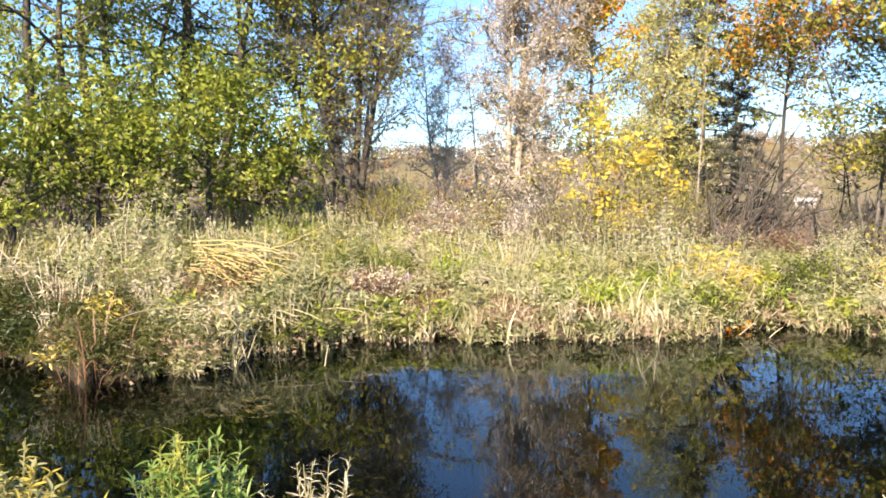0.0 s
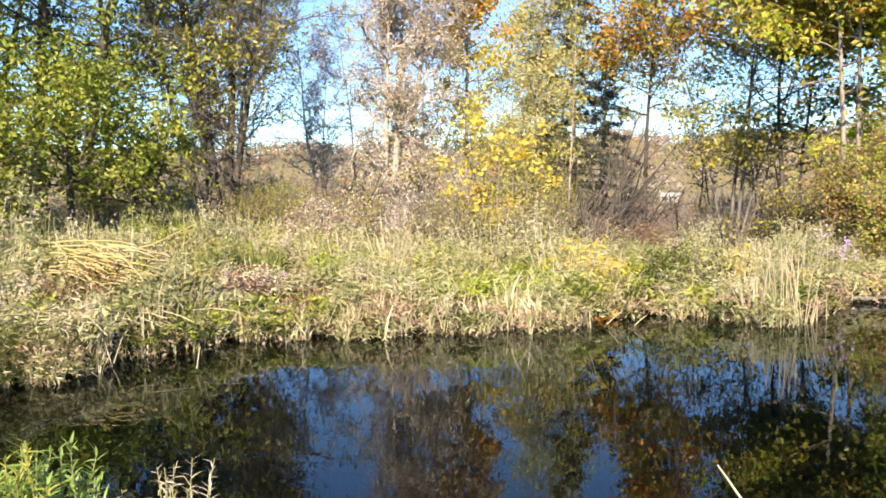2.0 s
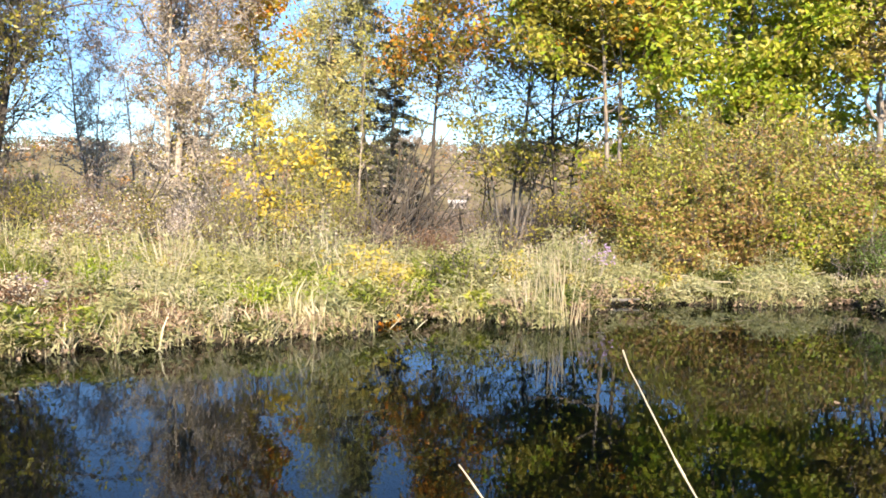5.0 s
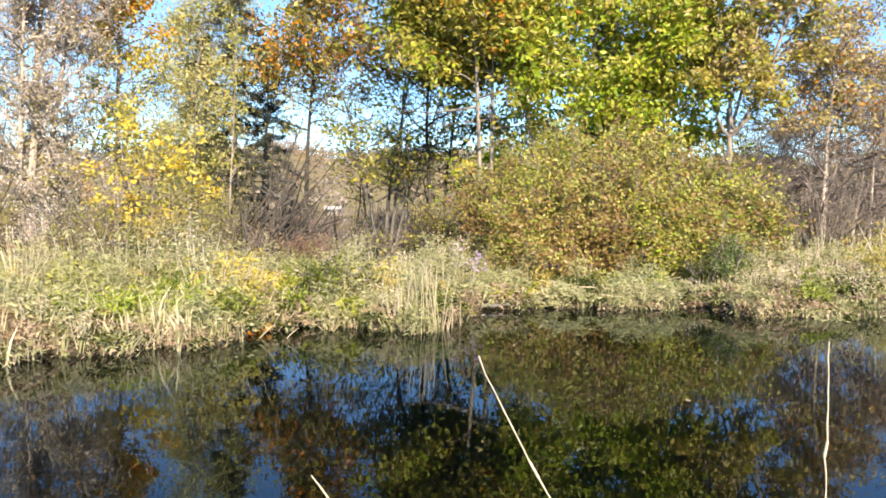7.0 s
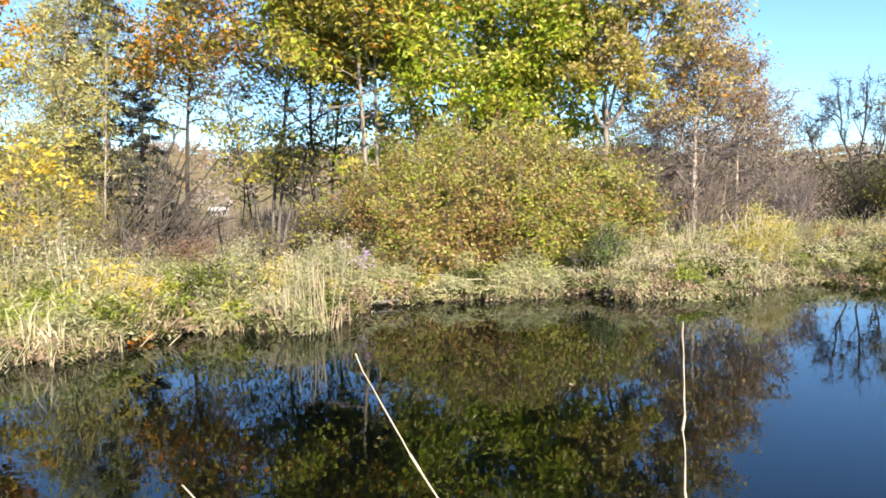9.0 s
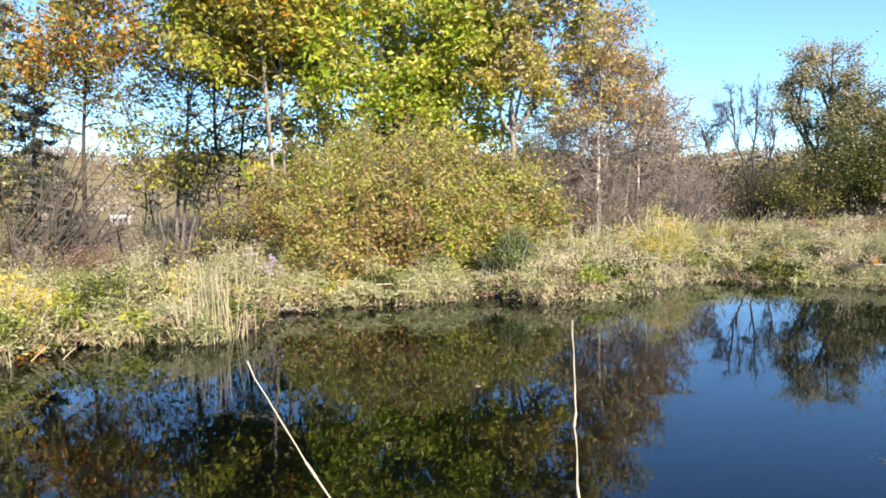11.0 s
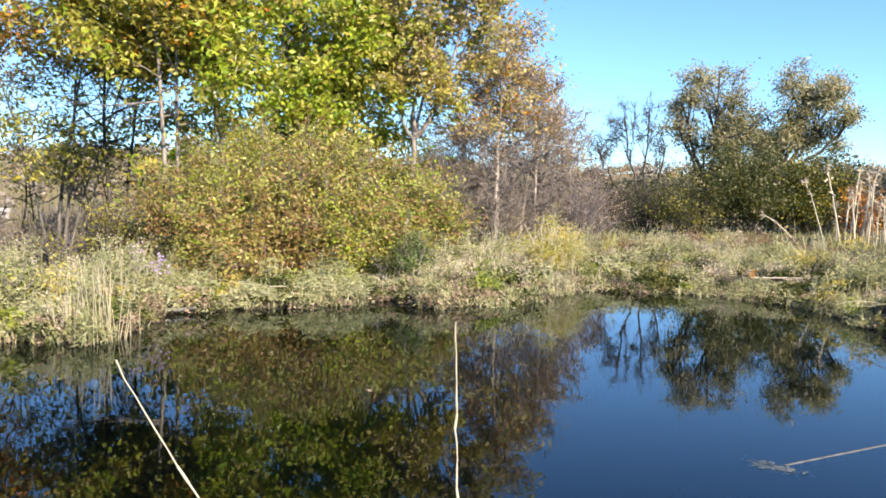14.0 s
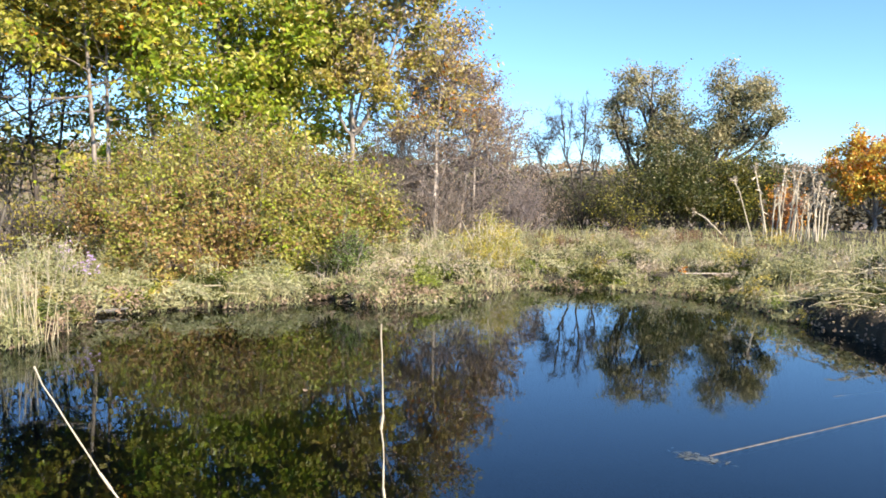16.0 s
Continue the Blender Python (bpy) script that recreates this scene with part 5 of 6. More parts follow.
def weed_clump(name, label, mat, seed, stems, height, width, leaves, leaf, slim, head=None, category="weed", blooms=26):
    """Upright leafy stems from one root, with seed heads if head names a material."""
    rng = np.random.default_rng(seed)
    ob = thing(name, label, category, 0, 0, -50)
    lines, pts, tops = [], [], []
    for q in range(stems):
        a, e = rng.uniform(0, 6.283), math.sqrt(rng.uniform(0, 1))
        p = (math.cos(a) * width * 0.25 * e, math.sin(a) * width * 0.25 * e, -0.03)
        line = wander(rng, p, (math.cos(a) * 0.35 * e, math.sin(a) * 0.35 * e, 1), height * rng.uniform(0.6, 1.1), 5, 0.08, 0.0)
        lines.append((line, np.linspace(0.006, 0.003, 5)))
        pts.append(line[1:])
        tops.append(line[-1])
    tagged(mesh_object("stalk_growth", *tube_mesh(lines, 3), M["dead"], ob), kind="stuff")
    tagged(mesh_object("foliage", *leaf_mesh(leaf_points(rng, pts, leaves, width * 0.08), rng, leaf, slim), M[mat], ob), kind="stuff")
    if head:
        heads = np.repeat(np.array(tops), blooms, 0) + rng.normal(0, 1, (blooms * stems, 3)) * (0.035, 0.035, 0.07)
        tagged(mesh_object("seed_fluff", *leaf_mesh(heads, rng, 0.045, 0.6), M[head], ob), kind="stuff")
    return ob


def strew(protos, n, seed, bearings, inland, group, scale=(0.75, 1.25), power=1.0):
    rng = np.random.default_rng(seed)
    p, b, d = bank_points(rng, n, bearings, inland, power)
    low = settle(rng, "", p, b, d)[1]
    for q in range(n):
        s = rng.uniform(*scale) * (0.4 + 0.6 * low[q])
        ob = copy_thing(protos[q % len(protos)], pose(*p[q], 0, 0, rng.uniform(0, 360)))
        ob.scale = (s, s, s * rng.uniform(0.85, 1.15))
        tagged(ob, group=group)


weeds = [weed_clump("weed_clump", "olive leafy weeds with thin stems", "weed", 401 + q, 11, 0.55, 0.9, 330, 0.09, 0.32) for q in range(5)]
fluffs = [weed_clump("weed_clump", "weeds gone to pale fluffy seed", "weed", 411 + q, 12, 0.6, 0.8, 200, 0.08, 0.32, "fluff") for q in range(4)]
rods = [weed_clump("goldenrod", "yellowed leafy goldenrod stems in the grass", "rod", 421 + q, 12, 0.65, 0.8, 320, 0.08, 0.3) for q in range(3)]
rusts = [weed_clump("weed_clump", "rust-brown withered weeds in the grass", "rust", 431 + q, 10, 0.45, 0.8, 240, 0.07, 0.4) for q in range(2)]
straws = [weed_clump("weed_clump", "bleached dry weed stalks in the grass", "straw", 441 + q, 14, 0.6, 0.7, 150, 0.09, 0.2) for q in range(3)]
limes = [weed_clump("weed_clump", "fresh yellow-green leafy weeds", "bright", 451 + q, 12, 0.45, 0.9, 480, 0.06, 0.35) for q in range(2)]
strew(weeds, 90, 501, (-52, 84), (0.5, 8), "weeds on the bank", (0.6, 1.2))
strew(fluffs, 40, 502, (-52, 84), (0.8, 9), "seeding weeds on the bank", (0.6, 1.1))
strew(rods, 18, 503, (-50, 30), (0.8, 7), "goldenrod on the bank", (0.6, 1.1))
strew(rods, 10, 508, (44, 84), (1.5, 9), "goldenrod on the bank", (0.6, 1.1))
strew(rusts, 20, 504, (-50, 84), (0.3, 8), "withered weeds on the bank", (0.6, 1.1))
strew(straws, 50, 505, (-50, 84), (0.2, 7), "dry stalks on the bank", (0.6, 1.2))
talls = [weed_clump("weed_clump", "tall grey-green bushy weeds going to seed", "sage", 471 + q, 13, 1.05, 0.9, 620, 0.085, 0.28, "fluff", blooms=4) for q in range(3)]
strew(talls, 46, 509, (-52, 62), (2.2, 8), "tall weeds on the bank", (0.7, 1.2))
strew(talls, 16, 510, (13, 26), (1.6, 5), "tall weeds on the bank", (0.7, 1.1))
strew(talls, 26, 511, (60, 82), (3.0, 8), "tall weeds on the bank", (0.45, 0.7))
strew(limes, 16, 506, (-30, 30), (0.5, 6), "fresh weeds on the bank", (0.6, 1.1))


def set_out(proto, b, r, s, label="", wide=1.0):
    ob = copy_thing(proto, pose(*ground_at(b, r), 0, 0, b * 37 % 360))
    ob.scale = (s * wide, s * wide, s)
    return tagged(ob, label)


# marked plants of the bank
set_out(rods[2], 66.6, 16.6, 0.8, "yellow-green weed tuft at the water's edge")
set_out(limes[1], 68.6, 15.5, 0.6, "fresh green weed tuft at the water's edge")
set_out(rods[0], 70.2, 14.7, 0.55, "yellow-green weed tuft at the water's edge")
set_out(rods[0], 5.3, 11.6, 1.45, "yellow-orange leafy bush by the water")
set_out(rods[1], 6.4, 11.9, 1.05, "yellow-orange leafy bush by the water")
set_out(limes[0], -1.9, 10.9, 0.9, "yellow-green weed patch near the waterline", 1.3)
set_out(limes[1], 8.4, 11.9, 0.9, "yellow-green weed patch near the waterline", 1.2)
set_out(rods[1], 47.6, 18.6, 1.0, "yellow goldenrod by the dry grass")
lilac = weed_clump("aster", "pale purple asters on leafy stems", "weed", 461, 14, 0.95, 0.7, 220, 0.08, 0.3, "purple", "flower", 12)
set_out(lilac, 21.9, 14.0, 0.85)
set_out(lilac, -15.8, 11.5, 0.42, wide=1.4)
set_out(lilac, -20.5, 10.4, 0.3, wide=1.4)
redstems = weed_clump("weed_clump", "thin dark red upright weed stems", "rust", 462, 16, 1.15, 0.4, 140, 0.06, 0.3)
set_out(redstems, -7.7, 13, 1.0)
set_out(redstems, -6.9, 13.4, 0.8)
set_out(redstems, -17.2, 11.8, 0.5, wide=1.8)
for ob in weeds + fluffs + rods + rusts + straws + limes + talls + [lilac, redstems]:
    for o in (*ob.children_recursive, ob):
        bpy.data.objects.remove(o)
shrub("bush", "dark green low bush arching over the water", 12.4, 12.7, 1.8, 0.75, [("deep", 900, 0.08, 0.4, 0.08, *ANY), ("green", 700, 0.08, 0.4, 0.08, *ANY)], 651, 24, category="bush")
shrub("bush", "tall yellow-green goldenrod stand by the saplings", 48.7, 19.4, 1.5, 1.35, [("lime", 900, 0.08, 0.3, 0.08, *ANY), ("rod", 1000, 0.08, 0.3, 0.08, *ANY)], 654, 34, "dead", category="bush")
shrub("bush", "tall yellowing goldenrod stand by the saplings", 50.0, 19.8, 1.3, 1.0, [("lime", 500, 0.08, 0.3, 0.08, *ANY), ("rod", 800, 0.08, 0.3, 0.08, *ANY)], 655, 30, "dead", category="bush")
shrub("bush", "small fresh green bush in the dry grass", 39.6, 16.4, 0.9, 1.15, [("fresh", 700, 0.08, 0.3, 0.06, *ANY), ("deep", 500, 0.08, 0.3, 0.06, *ANY)], 652, 20, category="bush")
shrub("bush", "dark green low bush in the dry grass", 38.4, 16.2, 1.3, 0.75, [("deep", 1000, 0.08, 0.4, 0.08, *ANY)], 653, 20, category="bush")
for b, r, s in ((53.5, 20.5, 0.4), (56.5, 21, 0.45), (58.8, 20.6, 0.4), (66.5, 20.4, 0.4), (70.2, 19.9, 0.5), (74.0, 18.6, 0.5)):
    shrub("bush", "dark green low weeds on the bank", b, r, 1.2, s, [("deep", 500, 0.08, 0.4, 0.08, *ANY)], int(b * 10), 16, category="bush")


def reed_stand(name, label, bearing, dist, n, spread, height, seed, mat="straw", width=0.02, lean=0.1, heads=None, category="reeds"):
    """Stiff upright reeds, each one a part."""
    rng = np.random.default_rng(seed)
    x, y, z = ground_at(bearing, dist)
    ob = thing(name, label, category, x, y, max(z, -0.1))
    tops = []
    for q in range(n):
        p = (rng.normal(0, spread[0]), rng.normal(0, spread[1]), -0.05)
        h = height * rng.uniform(0.55, 1.1)
        line = wander(rng, p, (rng.normal(0, lean), rng.normal(0, lean), 1), h, 7, 0.03, 0)
        mesh_object("reed", *tube_mesh([(line, np.linspace(width * 0.5, width * 0.25, 7))], 4), M[mat], ob, True)
        tops.append(line[-1])
    if heads:
        p = np.repeat(np.array(tops), 14, 0) + rng.normal(0, 0.035, (14 * n, 3))
        tagged(mesh_object("seed_fluff", *leaf_mesh(p, rng, 0.07, 0.6), M[heads], ob), kind="stuff")
    return ob


reed_stand("reed_clump", "tall pale dry reeds standing in the water", 19.6, 11.2, 22, (0.15, 0.1), 1.0, 701, "straw", lean=0.08, width=0.013)
reed_stand("reed_clump", "short pale dry reeds at the waterline", 20.6, 11.6, 9, (0.15, 0.1), 0.5, 702)
reed_stand("reed_clump", "bleached stalks broken over into forks", -38.9, 14.0, 9, (0.4, 0.15), 1.05, 704, "dead", 0.034, 0.4)
# tall dead weed stalks: bearing of the foot, bearing and height of the top
STALKS = [(66.14, 64.89, 2.53), (67.05, 66.15, 2.79), (66.84, 66.71, 1.98), (67.57, 67.95, 2.79), (68.10, 68.98, 2.79), (68.42, 68.80, 2.07), (68.61, 68.81, 2.50), (69.04, 69.18, 1.99),
          (69.96, 69.61, 2.63), (70.26, 70.36, 2.25), (70.05, 70.18, 2.08), (69.54, 69.37, 2.08), (68.93, 68.48, 2.67), (67.78, 68.09, 2.50), (64.58, 62.42, 1.72),
          (67.30, 67.50, 2.30), (68.25, 68.60, 2.40), (69.30, 69.75, 2.30), (69.75, 70.00, 2.45), (70.45, 70.75, 2.20), (67.90, 67.60, 2.20)]
rng = np.random.default_rng(703)
for b0, b1, high in STALKS:
    r0 = 30 + rng.uniform(-0.4, 0.5)
    foot, tip = np.array(ground_at(b0, r0)), np.array((*plan(b1, r0 + rng.uniform(-0.4, 0.4)), 1.9 + (high - 1.9) * 1.41))
    ob = thing("dry_stalk", "leaning pale dead weed stalk with fluffy top" if abs(b0 - b1) > 0.85 else "upright pale dead weed stalk with fluffy top", "dry stalk", *foot, "dry stalks on the bank")
    s = np.linspace(0, 1, 9)[:, None]
    line = (tip - foot) * s + np.array((0, 0, 0.10)) * np.sin(s * math.pi) + rng.normal(0, 0.015, (9, 3)) * s
    mesh_object("stem", *tube_mesh([(line, np.linspace(0.027, 0.018, 9) * rng.uniform(0.8, 1.2))], 6), M["dead"], ob, True)
    p = line[-1] + rng.normal(0, 1, (34, 3)) * (0.045, 0.045, 0.08)
    tagged(mesh_object("seed_head", *leaf_mesh(p, rng, 0.09, 0.6), M["fluff"], ob), kind="stuff")
    lv = line[rng.integers(4, 8, 7)] + rng.normal(0, 0.03, (7, 3))
    tagged(mesh_object("withered_foliage", *leaf_mesh(lv, rng, 0.16, 0.3, 0.8), M["dead"], ob), kind="stuff")
for q, (b, r, n) in enumerate(((-27, 8.9, 16), (-22, 9.9, 14), (-16, 10.0, 16), (-11, 9.95, 16), (-5, 10.1, 14), (0.5, 10.2, 14), (4, 10.4, 12), (9, 11.4, 10), (14.5, 11.5, 10))):
    reed_stand("reed_clump", "bleached broken reeds along the waterline", b, r, n, (0.5, 0.12), 0.32, 710 + q, "straw", 0.016, 0.6)


def straw_heap(bearing, dist, n, length, spread, seed, label, mat="straw", way=0.0, tip=0.25, stray=0.7):
    """Long stems that lie matted on one another."""
    rng = np.random.default_rng(seed)
    x, y, z = ground_at(bearing, dist)
    ob = thing("straw_heap", label, "straw heap", x, y, z)
    for q in range(n):
        a = way + rng.normal(0, stray)
        p = (rng.normal(0, spread), rng.normal(0, spread * 0.5), 0.05 + rng.uniform(0, tip))
        line = wander(rng, p, (math.cos(a), math.sin(a), rng.normal(0.1, 0.15)), length * rng.uniform(0.5, 1.1), 7, 0.07, -0.06)
        line[:, 2] = np.maximum(line[:, 2], 0.02 + 0.002 * (q % 10))
        mesh_object("straw", *tube_mesh([(line, np.linspace(0.010, 0.004, 7))], 4), M[mat], ob, True)
    return ob


straw_heap(-28.2, 11.4, 70, 1.15, 0.3, 721, "heap of flattened golden reeds on the bank", "sheaf", way=-0.45, tip=0.8, stray=0.32)
straw_heap(-25.0, 9.8, 26, 0.6, 0.4, 722, "bent straw drooping to the water", way=-0.9)
straw_heap(-30.5, 9.3, 30, 0.7, 0.4, 723, "bent pale straw drooping to the water", way=-1.2)
straw_heap(-38.5, 14.5, 40, 0.8, 0.6, 724, "tangle of pale bent stalks", way=1.2, tip=0.4)
straw_heap(73.0, 18.0, 8, 0.9, 0.5, 725, "cut pale stems lying on the bank", way=2.9, tip=0.3)
straw_heap(75.6, 16.8, 8, 1.0, 0.5, 726, "cut pale stems lying on the bank", way=2.6, tip=0.4)
straw_heap(71.8, 15.0, 11, 0.8, 0.5, 729, "long cut pale stems lying over the steep bank", way=2.4, tip=0.35)
straw_heap(73.6, 14.3, 12, 0.9, 0.4, 730, "long cut pale stems lying over the steep bank", way=2.2, tip=0.3)
straw_heap(33, 15.2, 44, 0.42, 1.0, 727, "matted pale grass on the bank's edge", way=0.1, tip=0.15)
straw_heap(27.5, 14.8, 40, 0.42, 0.9, 728, "matted pale grass on the bank's edge", way=0.2, tip=0.15)


def stick(p, q, radius, label, mat="bark_weather", bend=0.05, name="driftwood"):
    rng = np.random.default_rng(int(abs(p[0]) * 1000) % 9999)
    a, b = np.array(p, float), np.array(q, float)
    s = np.linspace(0, 1, 9)[:, None]
    ob = thing(name, label, "driftwood", *a)
    line = (b - a) * s + rng.normal(0, bend * 0.3, (9, 3)) * np.sin(s * math.pi)
    mesh_object("branch", *tube_mesh([(line, radius * (1 - 0.5 * s[:, 0]))], 6), M[mat], ob, True)
    return ob


stick((5.17, 12.42, 0.07), (5.78, 12.34, 0.09), 0.04, "grey-brown driftwood log at the waterline", "bark_sodden")
stick((7.4, 13.6, 0.26), (8.3, 13.4, 0.24), 0.025, "grey branch lying in the grass")
stick((8.7, 12.5, 0.06), (9.65, 11.95, 0.05), 0.035, "pale driftwood log at the waterline")
stick((14.4, 11.2, 0.04), (15.0, 10.55, 0.04), 0.03, "pale driftwood log at the waterline")
stick((16.9, 8.9, 0.34), (17.75, 8.15, 0.36), 0.022, "straight pale stick on the bank", "bark_pale", 0.02)
stick((6.12, 2.66, -0.0235), (9.6, 1.9, -0.009), 0.029, "weathered branch just awash in the water", "bark_sodden", 0.004)
stick((8.9, 2.75, -0.012), (9.7, 2.45, -0.010), 0.014, "weathered branch just awash in the water", "bark_sodden", 0.004)


# sunken bundle of leaves, floating leaf, fallen leaves at the waterline
def litter(name, label, mat, bearings, inland, n, size, seed, lift=0.03):
    rng = np.random.default_rng(seed)
    p, b, d = bank_points(rng, n, bearings, inland)
    p[:, 2] = np.maximum(p[:, 2], 0.0) + rng.uniform(0.01, lift, n)
    return tagged(mesh_object(name, *leaf_mesh(p, rng, size, 0.65, 0.0), M[mat]), label, "leaf litter", kind="stuff")


litter("leaf_litter", "pale brown fallen leaves heaped at the waterline", "russet", (39.2, 44.5), (-0.1, 0.6), 1000, 0.055, 731, 0.24)
litter("leaf_litter", "pink-brown fallen leaves at the waterline", "russet", (21, 26), (-0.1, 0.5), 800, 0.06, 732, 0.25)
litter("leaf_litter", "orange fallen leaves at the waterline", "orange", (7.0, 8.4), (-0.15, 0.1), 40, 0.07, 733, 0.06)
litter("leaf_litter", "withered leaves along the water's edge", "russet", (-35, 20), (-0.2, 0.4), 900, 0.06, 734, 0.1)
litter("leaf_litter", "withered leaves along the water's edge", "russet", (24, 76), (-0.2, 0.5), 1100, 0.06, 735, 0.1)
rng = np.random.default_rng(740)
bundle = thing("sodden_leaves", "grey-green sodden clump of leaves awash in the water", "leaf litter", 6.02, 2.70, -0.002)
flat = np.stack([rng.normal(0, 0.04, 300), rng.normal(0, 0.085, 300), rng.uniform(-0.012, 0.005, 300)], 1)
flat[:, 0] += 0.5 * flat[:, 1] ** 2
v, f = leaf_mesh(flat, rng, 0.06, 0.6, 0.0)
v[:, 2] = np.repeat(flat[:, 2], 4) + (v[:, 2] - np.repeat(flat[:, 2], 4)) * 0.06
tagged(mesh_object("foliage", v, f, M["sodden"], bundle), kind="stuff")
for x, y in ((4.98, 6.33),):
    bm = bmesh.new()
    pts = [(0.05 * math.cos(a) * (1 + 0.25 * math.sin(3 * a)), 0.025 * math.sin(a), 0.006 + 0.006 * math.sin(2 * a)) for a in np.linspace(0, 6.283, 13)[:-1]]
    bm.faces.new([bm.verts.new(v) for v in pts])
    ob = part("floating_leaf", bm, M["russet"], None)
    ob.matrix_basis = pose(x, y, 0.004, 0, 0, x * 50)
    tagged(ob, "single pale leaf floating on the pond", "leaf")
reds = thing("red_leaves", "bright red leaves low on the bank", "weed", *ground_at(62.3, 19.5))
tagged(mesh_object("foliage", *leaf_mesh(np.array((0, 0, 0.12)) + rng.normal(0, 0.06, (26, 3)), rng, 0.065, 0.6), M["orange"], reds), kind="stuff")


# ---- a house far across the valley ----
def house(label, x, y, z, turn, size, wide=6.0):
    """A low house with a pitched roof, a door and two windows on its long side."""
    ob = thing("house", label, "house", x, y, z, turn=turn)
    ob.scale = size
    bm = bmesh.new()
    bmesh.ops.create_cube(bm, size=1, matrix=Matrix.LocRotScale((0, 0, 1.0), None, (wide, 5, 2.6)))
    wall = part("wall", bm, M["paint"], ob)
    bm = bmesh.new()
    half = wide * 0.55
    ridge = [bm.verts.new(v) for v in ((-half, -2.9, 2.25), (half, -2.9, 2.25), (half, 2.9, 2.25), (-half, 2.9, 2.25), (-half, 0, 3.6), (half, 0, 3.6))]
    for f in ((0, 1, 5, 4), (2, 3, 4, 5), (0, 4, 3), (1, 2, 5), (0, 3, 2, 1)):
        bm.faces.new([ridge[v] for v in f])
    part("roof", bm, M["roof"], ob, "pale metal roof")
    for name, cx, w, low, high in (("window", -wide * 0.3, 0.9, 0.9, 1.9), ("door", 0.2, 0.9, -0.3, 1.8), ("window", wide * 0.3, 0.9, 0.9, 1.9)):
        bm = bmesh.new()
        bmesh.ops.create_cube(bm, size=1, matrix=Matrix.LocRotScale((cx, -2.52, (low + high) / 2), None, (w, 0.08, high - low)))
        part(name, bm, M["pane"], wall)
    return ob


house("white-walled low house far across the valley", *plan(11.6, 140), -1.9, -12, (0.5, 0.5, 0.4))
for b, r, w in ((-16.6, 285, 7.0), (-15.5, 290, 6.0)):
    house("white house high on the far hillside", *ground_at(b, r), -b, (0.55, 0.55, 0.5), w)


# ---- the near bank: single dry stalks, weeds ----
def stalk(tip, lean, bow, seed, label="tall bleached dry grass stalk in front of the water"):
    rng = np.random.default_rng(seed)
    foot = Vector((tip[0] + lean[0], tip[1] + lean[1], 0))
    foot.z = float(land(foot.x, foot.y)) - 0.05
    ob = thing("grass_stalk", label, "grass stalk", foot.x, foot.y, foot.z, "stalks on the near bank")
    n = 26
    s = np.linspace(0, 1, n)[:, None]
    line = s * (np.array(tip) - np.array(foot))[None] + np.array((bow, 0, 0)) * np.sin(s * math.pi) + np.concatenate([rng.normal(0, 0.0025, (n, 2)), 0 * s], 1)
    mesh_object("stem", *tube_mesh([(line, np.linspace(0.0042, 0.0026, n) * (1 + 0.18 * rng.normal(size=n)))], 6), M["dead"], ob, True)
    for q in (7, 13, 18):
        mesh_object("node", *tube_mesh([(line[q:q + 2] * (1, 1, 1), (0.0056, 0.005))], 6), M["dead"], ob, True)
    return ob


stalk((0.60, 2.02, 1.17), (0.75, 0.0), -0.05, 1)
stalk((1.29, 2.57, 1.35), (1.08, -0.1), -0.08, 2)
stalk((2.168, 1.862, 1.495), (0.025, 0.0), 0.012, 3)
stalk((1.55, 2.05, 0.93), (0.25, 0.0), 0.02, 4)


def lance_leaf(length, width, bend):
    """A narrow pointed leaf with a folded midrib, along +x from its foot."""
    v, f, n = [], [], 6
    for q in range(n + 1):
        s = q / n
        w = width * 0.5 * math.sin(math.pi * min(1, 0.08 + 0.92 * s) ** 0.8)
        z = -bend * s * s * length
        v += [(s * length, -w, z + w * 0.35), (s * length, 0, z), (s * length, w, z + w * 0.35)]
    for q in range(n):
        a = q * 3
        f += [(a, a + 1, a + 4, a + 3), (a + 1, a + 2, a + 5, a + 4)]
    me = bpy.data.meshes.new("leaf")
    me.from_pydata(v, [], f)
    return me


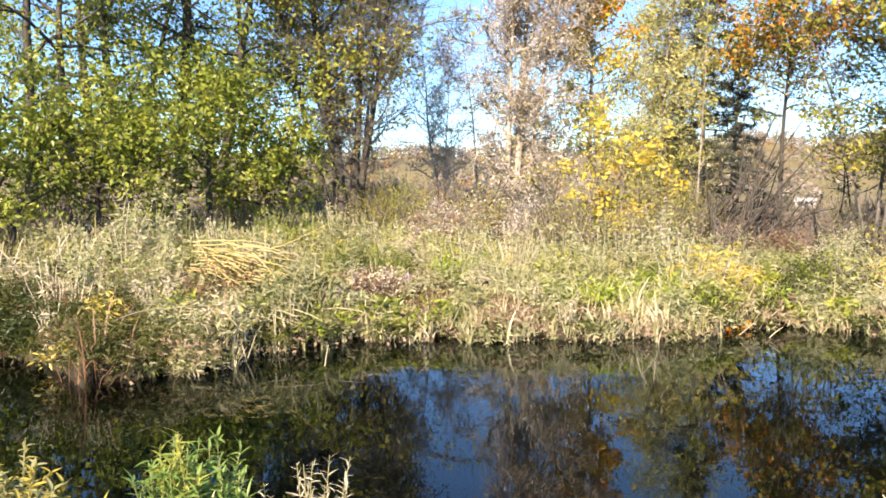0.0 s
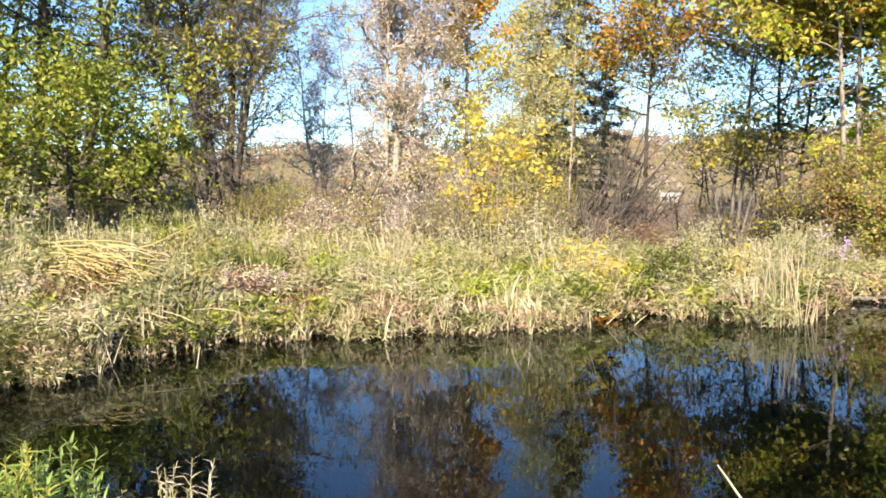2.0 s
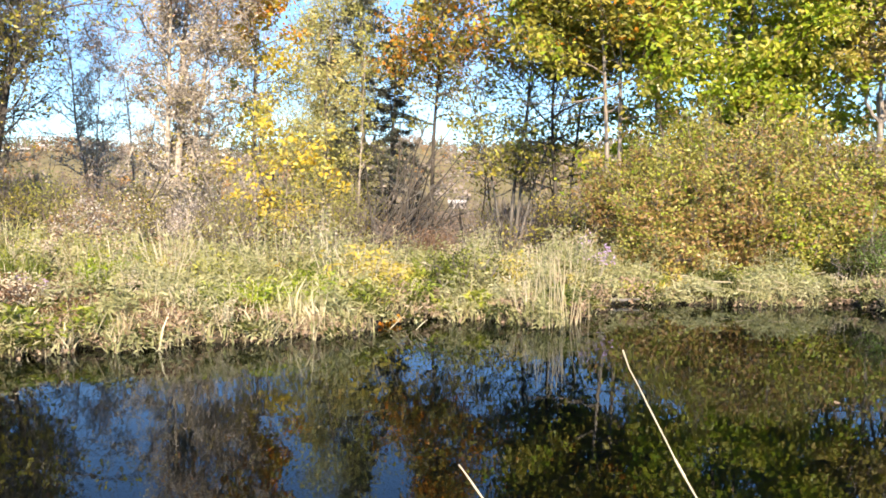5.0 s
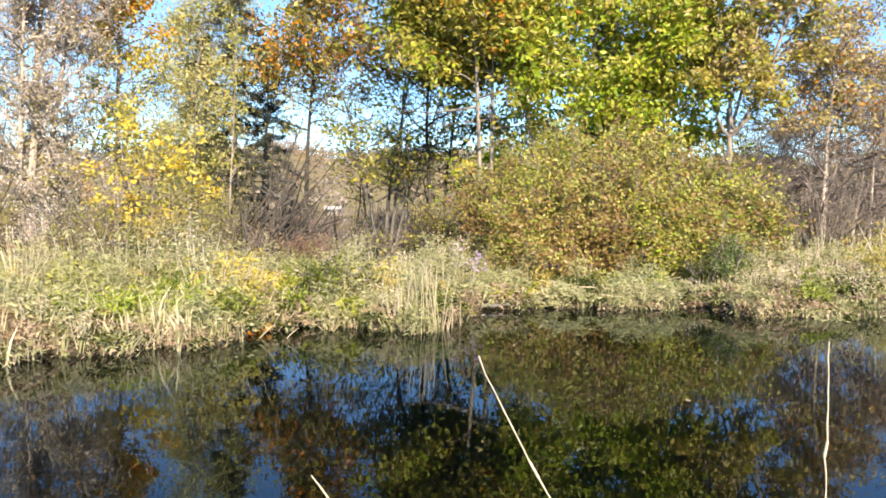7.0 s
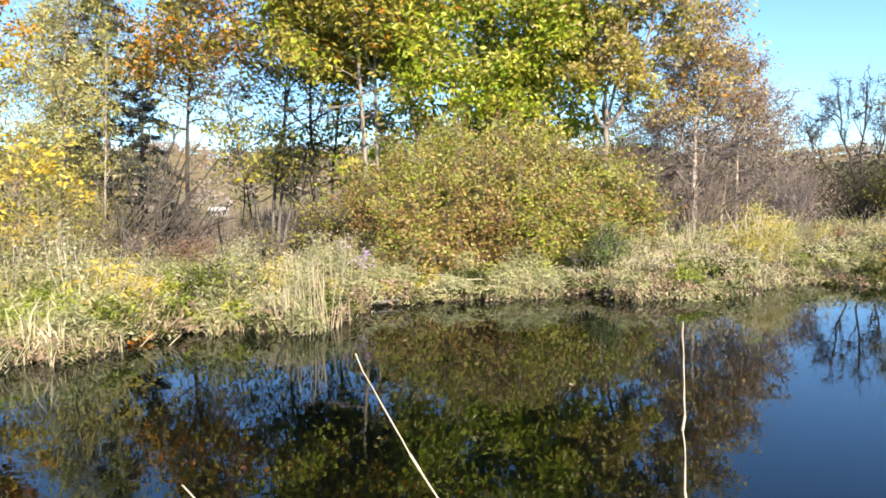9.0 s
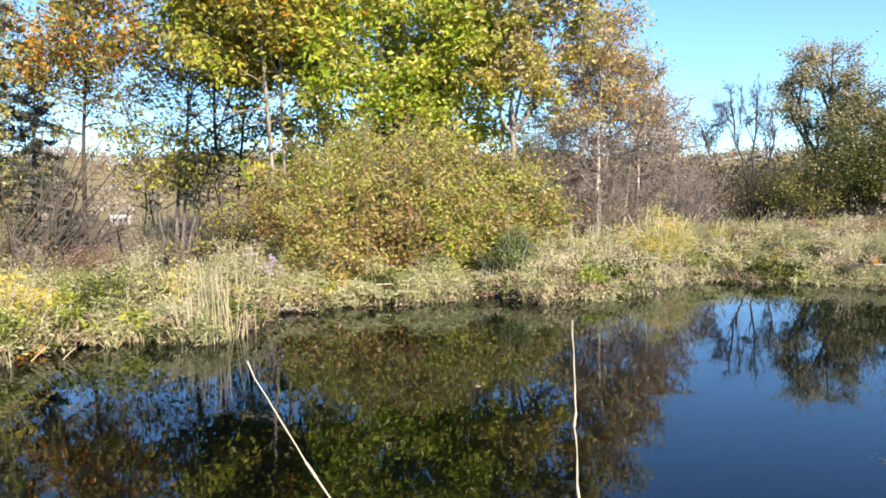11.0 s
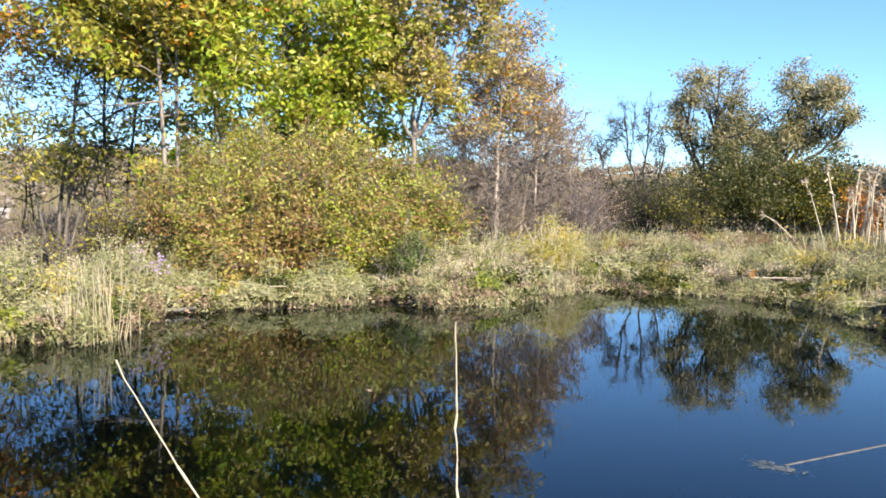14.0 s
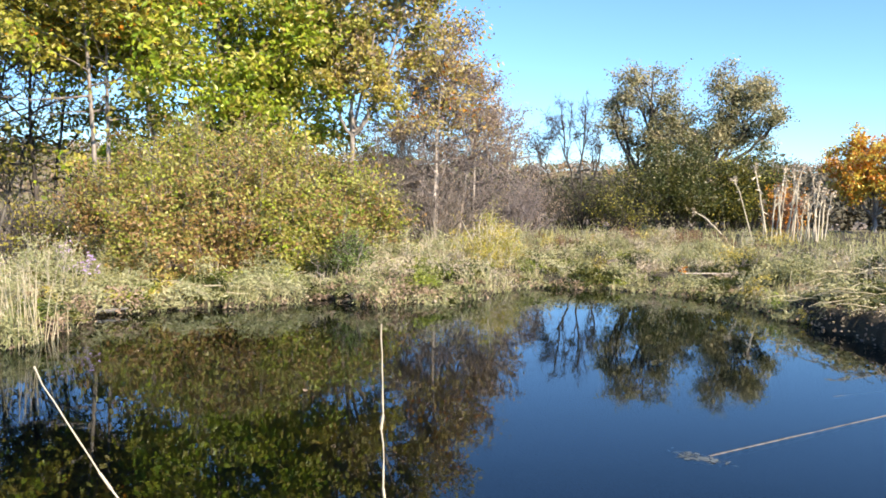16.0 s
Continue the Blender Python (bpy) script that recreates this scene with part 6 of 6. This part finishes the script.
def leafy_plant(name, label, x, y, top, stems, spread, mats, seed, leaf=(0.10, 0.02), per=16, category="plant", single=4):
    """Upright stems with narrow leaves near their tops: single ones are parts, the rest of a stem's foliage is joined."""
    rng = np.random.default_rng(seed)
    z = float(land(x, y))
    ob = thing(name, label, category, x, y, z)
    kinds = []
    for q in range(6):
        me = lance_leaf(leaf[0] * rng.uniform(0.7, 1.2), leaf[1] * rng.uniform(0.8, 1.2), rng.uniform(0.0, 0.7))
        me.materials.append(M[mats[q % len(mats)]])
        kinds.append(me)
    shapes = [(np.array([v.co for v in me.vertices]), np.array([p.vertices for p in me.polygons])) for me in kinds]
    for q in range(stems):
        a, e = rng.uniform(0, 6.283), math.sqrt(rng.uniform(0, 1)) * spread
        h = (top - z) * rng.uniform(0.86, 1.03) * (1 - 0.12 * e / spread)
        line = wander(rng, (math.cos(a) * e * 0.5, math.sin(a) * e * 0.5, -0.05), (math.cos(a) * e * 0.7, math.sin(a) * e * 0.7, 1), h, 10, 0.04, 0)
        stem = mesh_object("stem", *tube_mesh([(line, np.linspace(0.004, 0.0015, 10))], 5), M["weed"], ob, True)
        vs, fs, at = [], [], 0
        for k in range(per):
            s = (0.66 + 0.34 * k / per) * 8.99
            p = line[int(s)] + (line[int(s) + 1] - line[int(s)]) * (s - int(s))
            m = pose(*p, rng.uniform(-25, 25), -rng.uniform(5, 70), k * 137.5 + rng.uniform(-30, 30)) @ Matrix.Scale(rng.uniform(0.7, 1.15) * (1.1 - 0.4 * k / per), 4)
            which = rng.integers(0, 6)
            if q < single:
                o = new("leaf", kinds[which])
                o.parent = stem
                o.matrix_basis = m
            else:
                mm = np.array(m)
                v, f = shapes[which]
                vs.append(v @ mm[:3, :3].T + mm[:3, 3])
                fs.append(f + at)
                at += len(v)
        if vs:
            tagged(mesh_object("foliage", np.concatenate(vs), np.concatenate(fs), M[mats[q % len(mats)]], stem), kind="stuff")
    return ob


leafy_plant("willowherb", "leafy green plant with narrow pale-edged leaves", -1.32, 2.24, 1.21, 34, 0.16, ("fresh", "fresh", "lime"), 801, (0.072, 0.0125), 42)
leafy_plant("goldenrod", "yellowing goldenrod plant on the near bank", -1.74, 1.92, 1.20, 38, 0.12, ("rod", "weed", "rod"), 802, (0.06, 0.018), 52)
leafy_plant("goldenrod", "yellowing goldenrod plant on the near bank", -2.1, 2.0, 1.04, 26, 0.25, ("rod", "weed"), 803, (0.055, 0.011), 40)
leafy_plant("goldenrod", "small yellow-green weed on the near bank", -1.46, 1.93, 1.12, 7, 0.09, ("rod", "lime"), 804, (0.05, 0.011), 30)
leafy_plant("goldenrod", "yellowing weed stems at the pond's edge", -1.95, 2.08, 1.24, 12, 0.115, ("rod", "weed"), 805, (0.043, 0.010), 40)
leafy_plant("dry_flower", "dry pale curled plant tops on the near bank", -0.99, 2.40, 1.14, 10, 0.1, ("straw", "dead"), 811, (0.05, 0.007), 22, "dry flower")
leafy_plant("dry_flower", "dry pale curled plant tops on the near bank", -1.22, 2.12, 1.06, 6, 0.1, ("straw", "dead"), 812, (0.05, 0.007), 20, "dry flower")
nb = np.random.default_rng(820)
a, r = nb.uniform(-math.pi, math.pi, 26000), np.sqrt(nb.uniform(0.3, 80, 26000))
nx, ny = np.sin(a) * r, np.cos(a) * r
p = np.stack([nx, ny, land(nx, ny) - 0.02], 1)
p = p[(p[:, 2] > 0) & ((r < 4) | (np.abs(a) > 1.75))]
tagged(mesh_object("near_grass", *blade_mesh(p, nb, 0.22, 0.012, 0.5), M["grass"]), "short grass on the near bank", "grass", kind="stuff")
